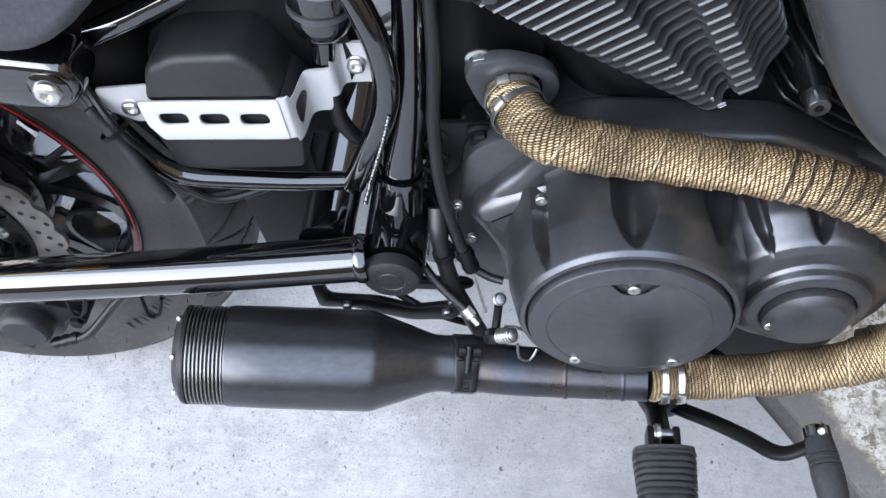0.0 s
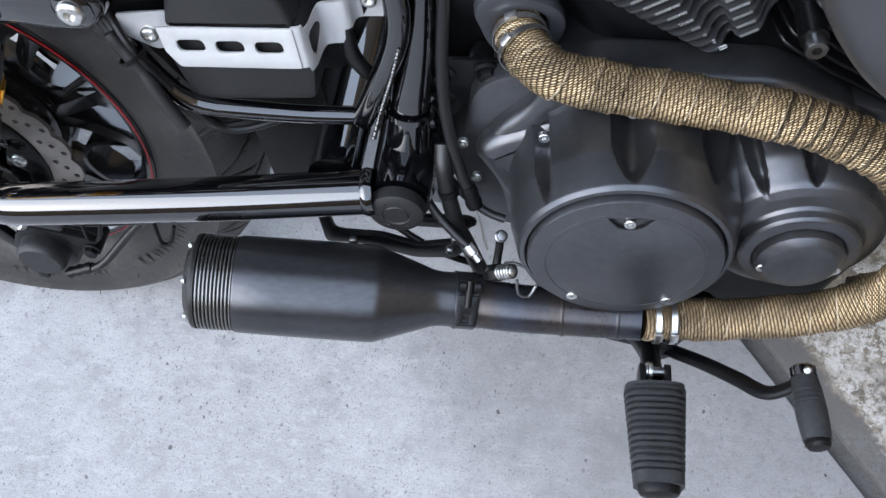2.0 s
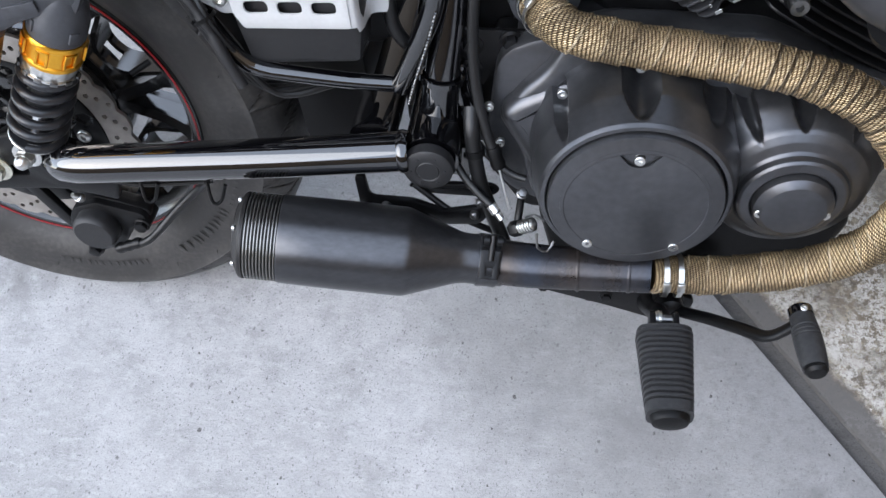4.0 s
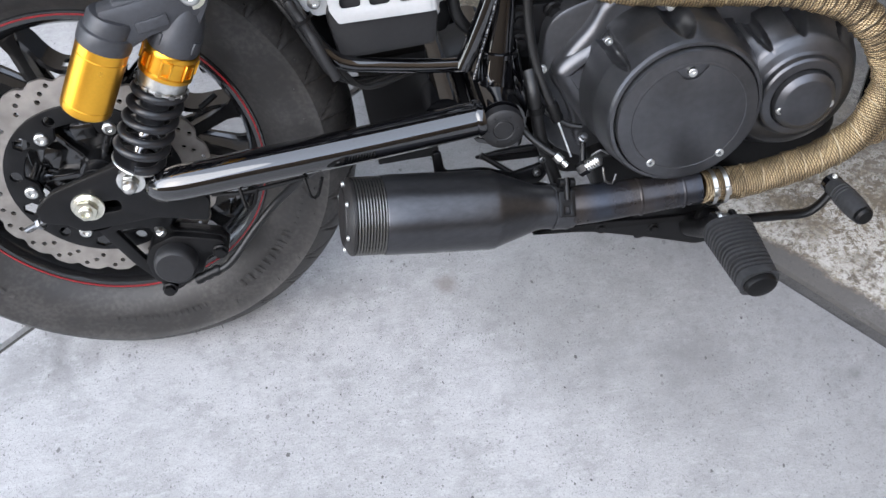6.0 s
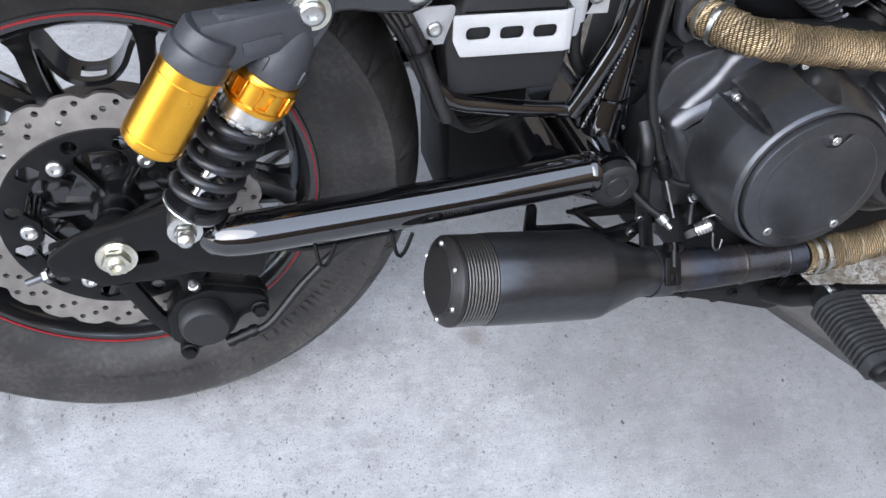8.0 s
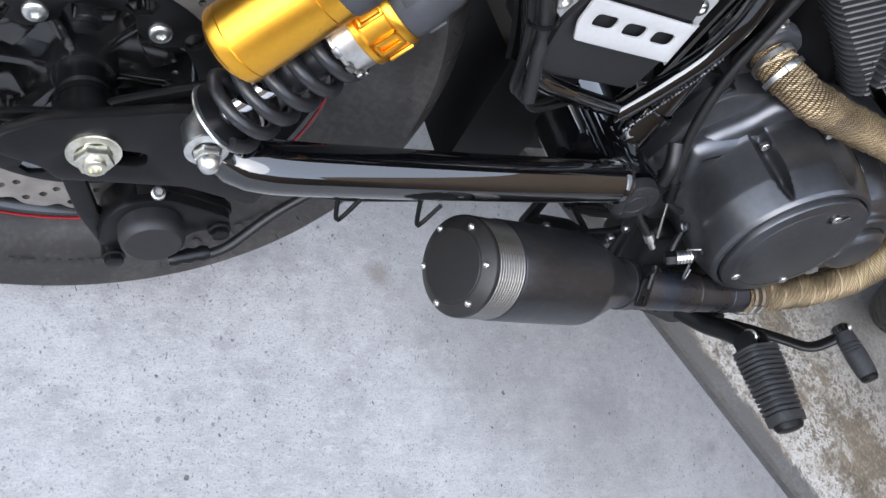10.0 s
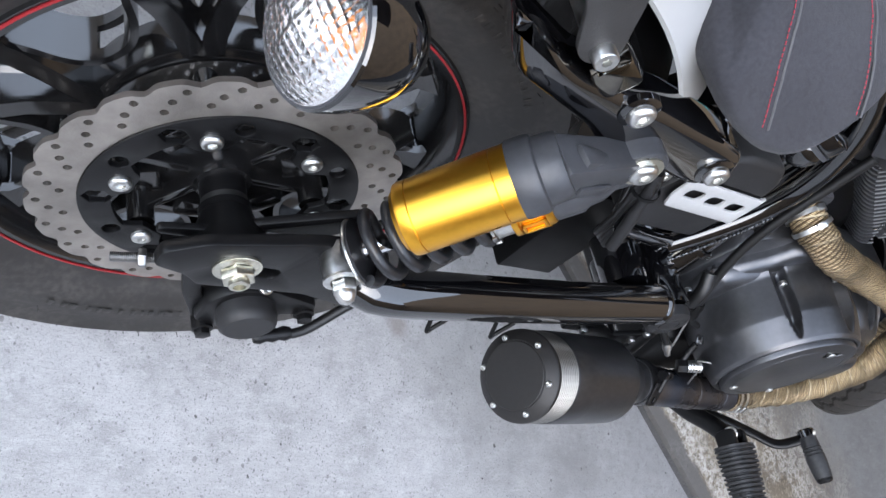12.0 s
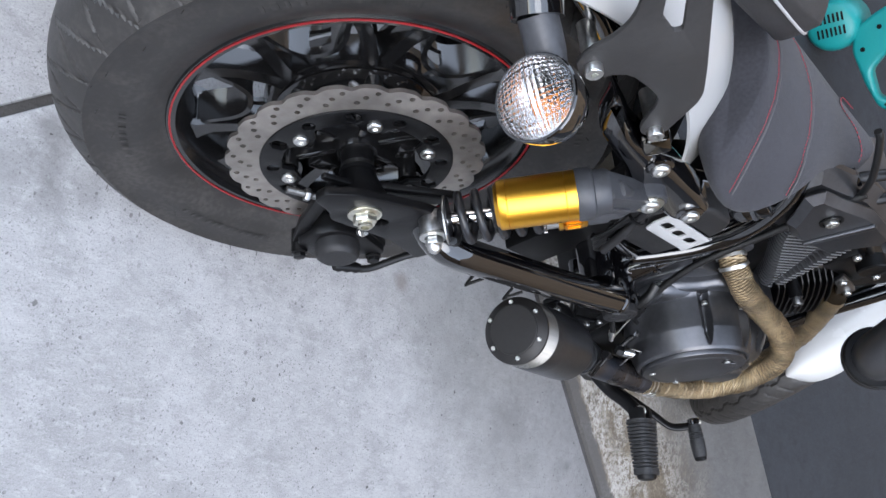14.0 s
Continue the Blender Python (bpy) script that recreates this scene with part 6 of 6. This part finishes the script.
for x0, bend, yb_, ye in ((0.234, 0.04, 0.12, 0.166), (0.352, 0.03, 0.10, 0.148)):
    bm = bmesh.new()
    fine_ = spline([tuple(p) for p in seam(x0, bend, yb_, ye)], 0.0013)
    for i in range(0, len(fine_) - 2, 3):                 # single stitches
        tube(fine_[i:i + 3], 0.00042, 6, bm)
    part("stitching", bm, THREAD, seat, "red stitching")
    part("piping", tube(seam(x0, bend, yb_, ye, 0.008, 0.0003), 0.0011, 6), PIPING, seat, "grey piping along the seam")
badge = spline([(0.565, 0.035, 0.4215), (0.515, 0.03, 0.4225), (0.485, 0.0, 0.424), (0.53, -0.015, 0.4235), (0.553, -0.036, 0.4185), (0.556, -0.05, 0.410)], 0.0022)
for off, m_ in ((0.0, THREAD), (-0.006, BLACKTHREAD)):
    bm = bmesh.new()
    for i in range(0, len(badge) - 2, 3):
        tube([p + V(off, 0, 0.0) for p in badge[i:i + 3]], 0.0005, 6, bm)
    part("stitching", bm, m_, seat)
PILLION = [(-0.17, 0.05, 0.02), (-0.15, 0.07, 0.008), (0.0, 0.08, 0.004), (0.12, 0.078, 0.004), (0.185, 0.068, 0.006), (0.203, 0.058, 0.012), (0.209, 0.045, 0.022)]
pillion = part("pillion_seat", padded(PILLION, lambda y: 0.50 - 2.2 * y * y, 0.05), VINYL, bike, "grey vinyl pillion pad with pale piping", angle=60)
sub = pillion.modifiers.new("round", "SUBSURF")
sub.levels = sub.render_levels = 1
part("piping", tube(spline([(-0.1, -0.08, 0.472), (0.05, -0.082, 0.47), (0.15, -0.078, 0.468), (0.19, -0.066, 0.466), (0.205, -0.05, 0.466)]), 0.0016, 6), ALU, pillion, "pale piping")
part("strut_stud", box((0.03, 0.03, 0.042), align((0.116, -0.145, 0.318), (0, -1, 0), (0.85, 0, -0.4)), 0.006), DCHROME, rear_fender, "dark chrome strut block")

# -- air intake, front wheel, front fender --
IN = spline([(0.80, -0.15, 0.47), (0.823, -0.19, 0.43), (0.845, -0.21, 0.385), (0.87, -0.222, 0.335), (0.9, -0.228, 0.297), (0.94, -0.225, 0.27)], 0.006)
intake = part("air_intake", tube(IN, 0.041, 44), INTAKE, bike, "charcoal curved air intake elbow")
part("intake_flange", lathe([(0.036, -0.012), (0.05, -0.012), (0.053, -0.009), (0.053, -0.001), (0.05, 0.001), (0.053, 0.003), (0.053, 0.009), (0.05, 0.012), (0.04, 0.012)], 64, align(IN[-1], IN[-1] - IN[-4]), closed=True), SATIN, intake, "round black intake flange")
throttle = part("throttle_body", box((0.13, 0.07, 0.06), align((0.925, -0.04, 0.285), (0, -1, 0), (1, 0, 0.1)), 0.012), SATIN, intake, "black throttle body with bright screws")
part("sensor", lathe([(0, 0.026), (0.010, 0.026), (0.0145, 0.022), (0.016, 0.012), (0.016, -0.02)], 28, side(0.9, -0.034, 0.236) @ Matrix.Scale(1.5, 4, (1, 0, 0))), BOLTD, throttle, "dull metal sensor")
part("throttle_bracket", prism(rounded([(0.905, 0.268), (0.95, 0.266), (1.0, 0.258), (1.01, 0.23), (0.985, 0.226), (0.955, 0.24), (0.92, 0.246)], 0.005), 0.008, side(0, -0.074, 0), 0.0015), BOLTD, throttle, "dull metal bracket")
part("round_cap", lathe([(0.026, -0.01), (0.026, 0.012), (0.023, 0.015), (0.018, 0.013), (0, 0.013)], 40, side(0.911, -0.072, 0.314)), DARK, throttle)
for x, y, z in ((0.857, -0.072, 0.307), (0.983, -0.071, 0.3), (0.93, -0.082, 0.257), (0.992, -0.082, 0.244)):
    part("throttle_screw", capscrew(0.0075, 0.007, side(x, y, z)), STEEL, throttle)
part("fuel_hose", tube(spline([(0.8, -0.05, 0.34), (0.88, -0.06, 0.325), (0.96, -0.06, 0.3), (1.04, -0.04, 0.29)]), 0.0065, 14), CABLE, throttle)
part("tank_hose", tube(spline([(0.556, -0.06, 0.285), (0.56, -0.064, 0.306), (0.562, -0.065, 0.351), (0.578, -0.063, 0.398), (0.605, -0.06, 0.428), (0.65, -0.05, 0.455)], 0.008), 0.0085, 16), CABLE, throttle, "black rubber hose")
part("tank_cable", tube(spline([(0.44, -0.075, 0.462), (0.458, -0.08, 0.458), (0.522, -0.084, 0.432), (0.569, -0.084, 0.408), (0.61, -0.078, 0.375), (0.63, -0.06, 0.35)], 0.006), 0.005, 12), CABLE, throttle, "thin black cable")
part("tank_hose", tube(spline([(0.62, -0.06, 0.37), (0.64, -0.07, 0.384), (0.66, -0.07, 0.41), (0.7, -0.06, 0.44)], 0.008), 0.0085, 16), CABLE, throttle, "black rubber hose")

STEER = BIKE.inverted() @ pose(1.606, -0.006, 0.286, -26.6, 0, 29)
fw = part("front_wheel", lathe([(0.245, -0.03), (0.248, -0.027), (0.235, -0.02), (0.222, 0), (0.235, 0.02), (0.248, 0.027), (0.245, 0.03), (0.235, 0.028), (0.215, 0.01), (0.215, -0.01), (0.235, -0.028)], 90, AX, closed=True), GLOSS, bike, "black front wheel", m=STEER)


def front_grooves(a, y):
    s = a * 0.32
    d = 0.0
    z = 0.006 * math.sin(s * 110)
    if abs(y - z) < 0.0022:
        d = 0.004
    for sign in (1, -1):
        k = ((s + sign * 0.012 + sign * y * 0.7) % 0.038) / 0.038
        if 0.014 < sign * y < 0.046 and k < 0.07:
            d = 0.0035
    return d


def front_tyre():
    bm = bmesh.new()
    prof = [(0.246, -0.036), (0.262, -0.046), (0.28, -0.05)]
    for k in range(29):
        a = radians(-66 + 132 * k / 28)
        prof.append((0.318 - 0.056 + 0.056 * math.cos(a), 0.056 * math.sin(a)))
    prof += [(0.28, 0.05), (0.262, 0.046), (0.246, 0.036)]
    n, rr = 560, []
    for i in range(n):
        a = 2 * math.pi * i / n
        rr.append([bm.verts.new((math.cos(a) * (r - (front_grooves(a, y) if 3 <= j < 32 else 0)), y, math.sin(a) * (r - (front_grooves(a, y) if 3 <= j < 32 else 0)))) for j, (r, y) in enumerate(prof)])
    for i in range(n):
        p, q = rr[i], rr[(i + 1) % n]
        for j in range(len(prof) - 1):
            bm.faces.new((p[j], p[j + 1], q[j + 1], q[j]))
    return bm


part("tyre", front_tyre(), RUBBER, fw, "black front tyre with wavy centre groove")
part("hub", lathe([(0, -0.05), (0.03, -0.05), (0.035, 0.05), (0, 0.05)], 32, AX), GLOSS, fw)
fsp = None
for i in range(12):
    m = Matrix.Rotation(-radians(30 * i), 4, "Y")
    if fsp is None:
        fsp = part("spoke", box((0.2, 0.03, 0.016), Matrix.Translation((0.125, 0, 0)), 0.003), GLOSS, fw, m=m)
    else:
        again(fsp, m)
part("front_fender", arc_shell(0.345, 70, 164, 0.056, 0.03, 0.003, tip=0.22), WHITE, bike, "glossy white front fender", m=STEER)

# -- power tool standing on the ground beyond the motorcycle --
TM = Matrix(((0.517, 0, -0.856, 2.44), (-0.856, 0, -0.517, 1.41), (0, 1, 0, 0.1), (0, 0, 0, 1)))
tool = tagged(part("power_tool", lathe([(0, 0.0), (0.07, 0.0), (0.088, -0.012), (0.1, -0.035), (0.1, -0.2), (0.085, -0.22), (0, -0.22)], 48), TEAL, None, "teal plastic corded power tool standing on the ground", m=TM), category="power tool")
for k in range(7):
    for sx in (-1, 1):
        part("vent", box((0.034, 0.0075, 0.006), Matrix.Translation((sx * 0.026, -0.048 + 0.016 * k, 0.0)), 0.001), DARK, tool)
loop = rounded([(0.118, 0.047), (0.035, 0.071), (-0.012, 0.165), (-0.035, 0.26), (0.083, 0.307), (0.248, 0.283), (0.354, 0.236), (0.389, 0.165), (0.354, 0.106), (0.248, 0.071), (0.177, 0.059)], 0.03, 5)
gap_ = rounded([(0.205, 0.105), (0.153, 0.165), (0.165, 0.224), (0.271, 0.212), (0.33, 0.153), (0.307, 0.113)], 0.02, 5)
part("handle", prism(loop, 0.07, Matrix.Translation((0, 0, -0.1)), 0.016, None, [gap_], 3), TEAL, tool, "closed teal loop handle")
part("grip", prism(rounded([(0.34, 0.12), (0.385, 0.165), (0.352, 0.232), (0.27, 0.275), (0.262, 0.255), (0.32, 0.215), (0.34, 0.165)], 0.012), 0.074, Matrix.Translation((0, 0, -0.102)), 0.008), DARK, tool)
for x, y in ((0.12, 0.09), (0.05, 0.16), (0.12, 0.26), (0.24, 0.25)):
    part("screw", capscrew(0.009, 0.006, Matrix.Translation((x, y, -0.031))), DARK, tool)
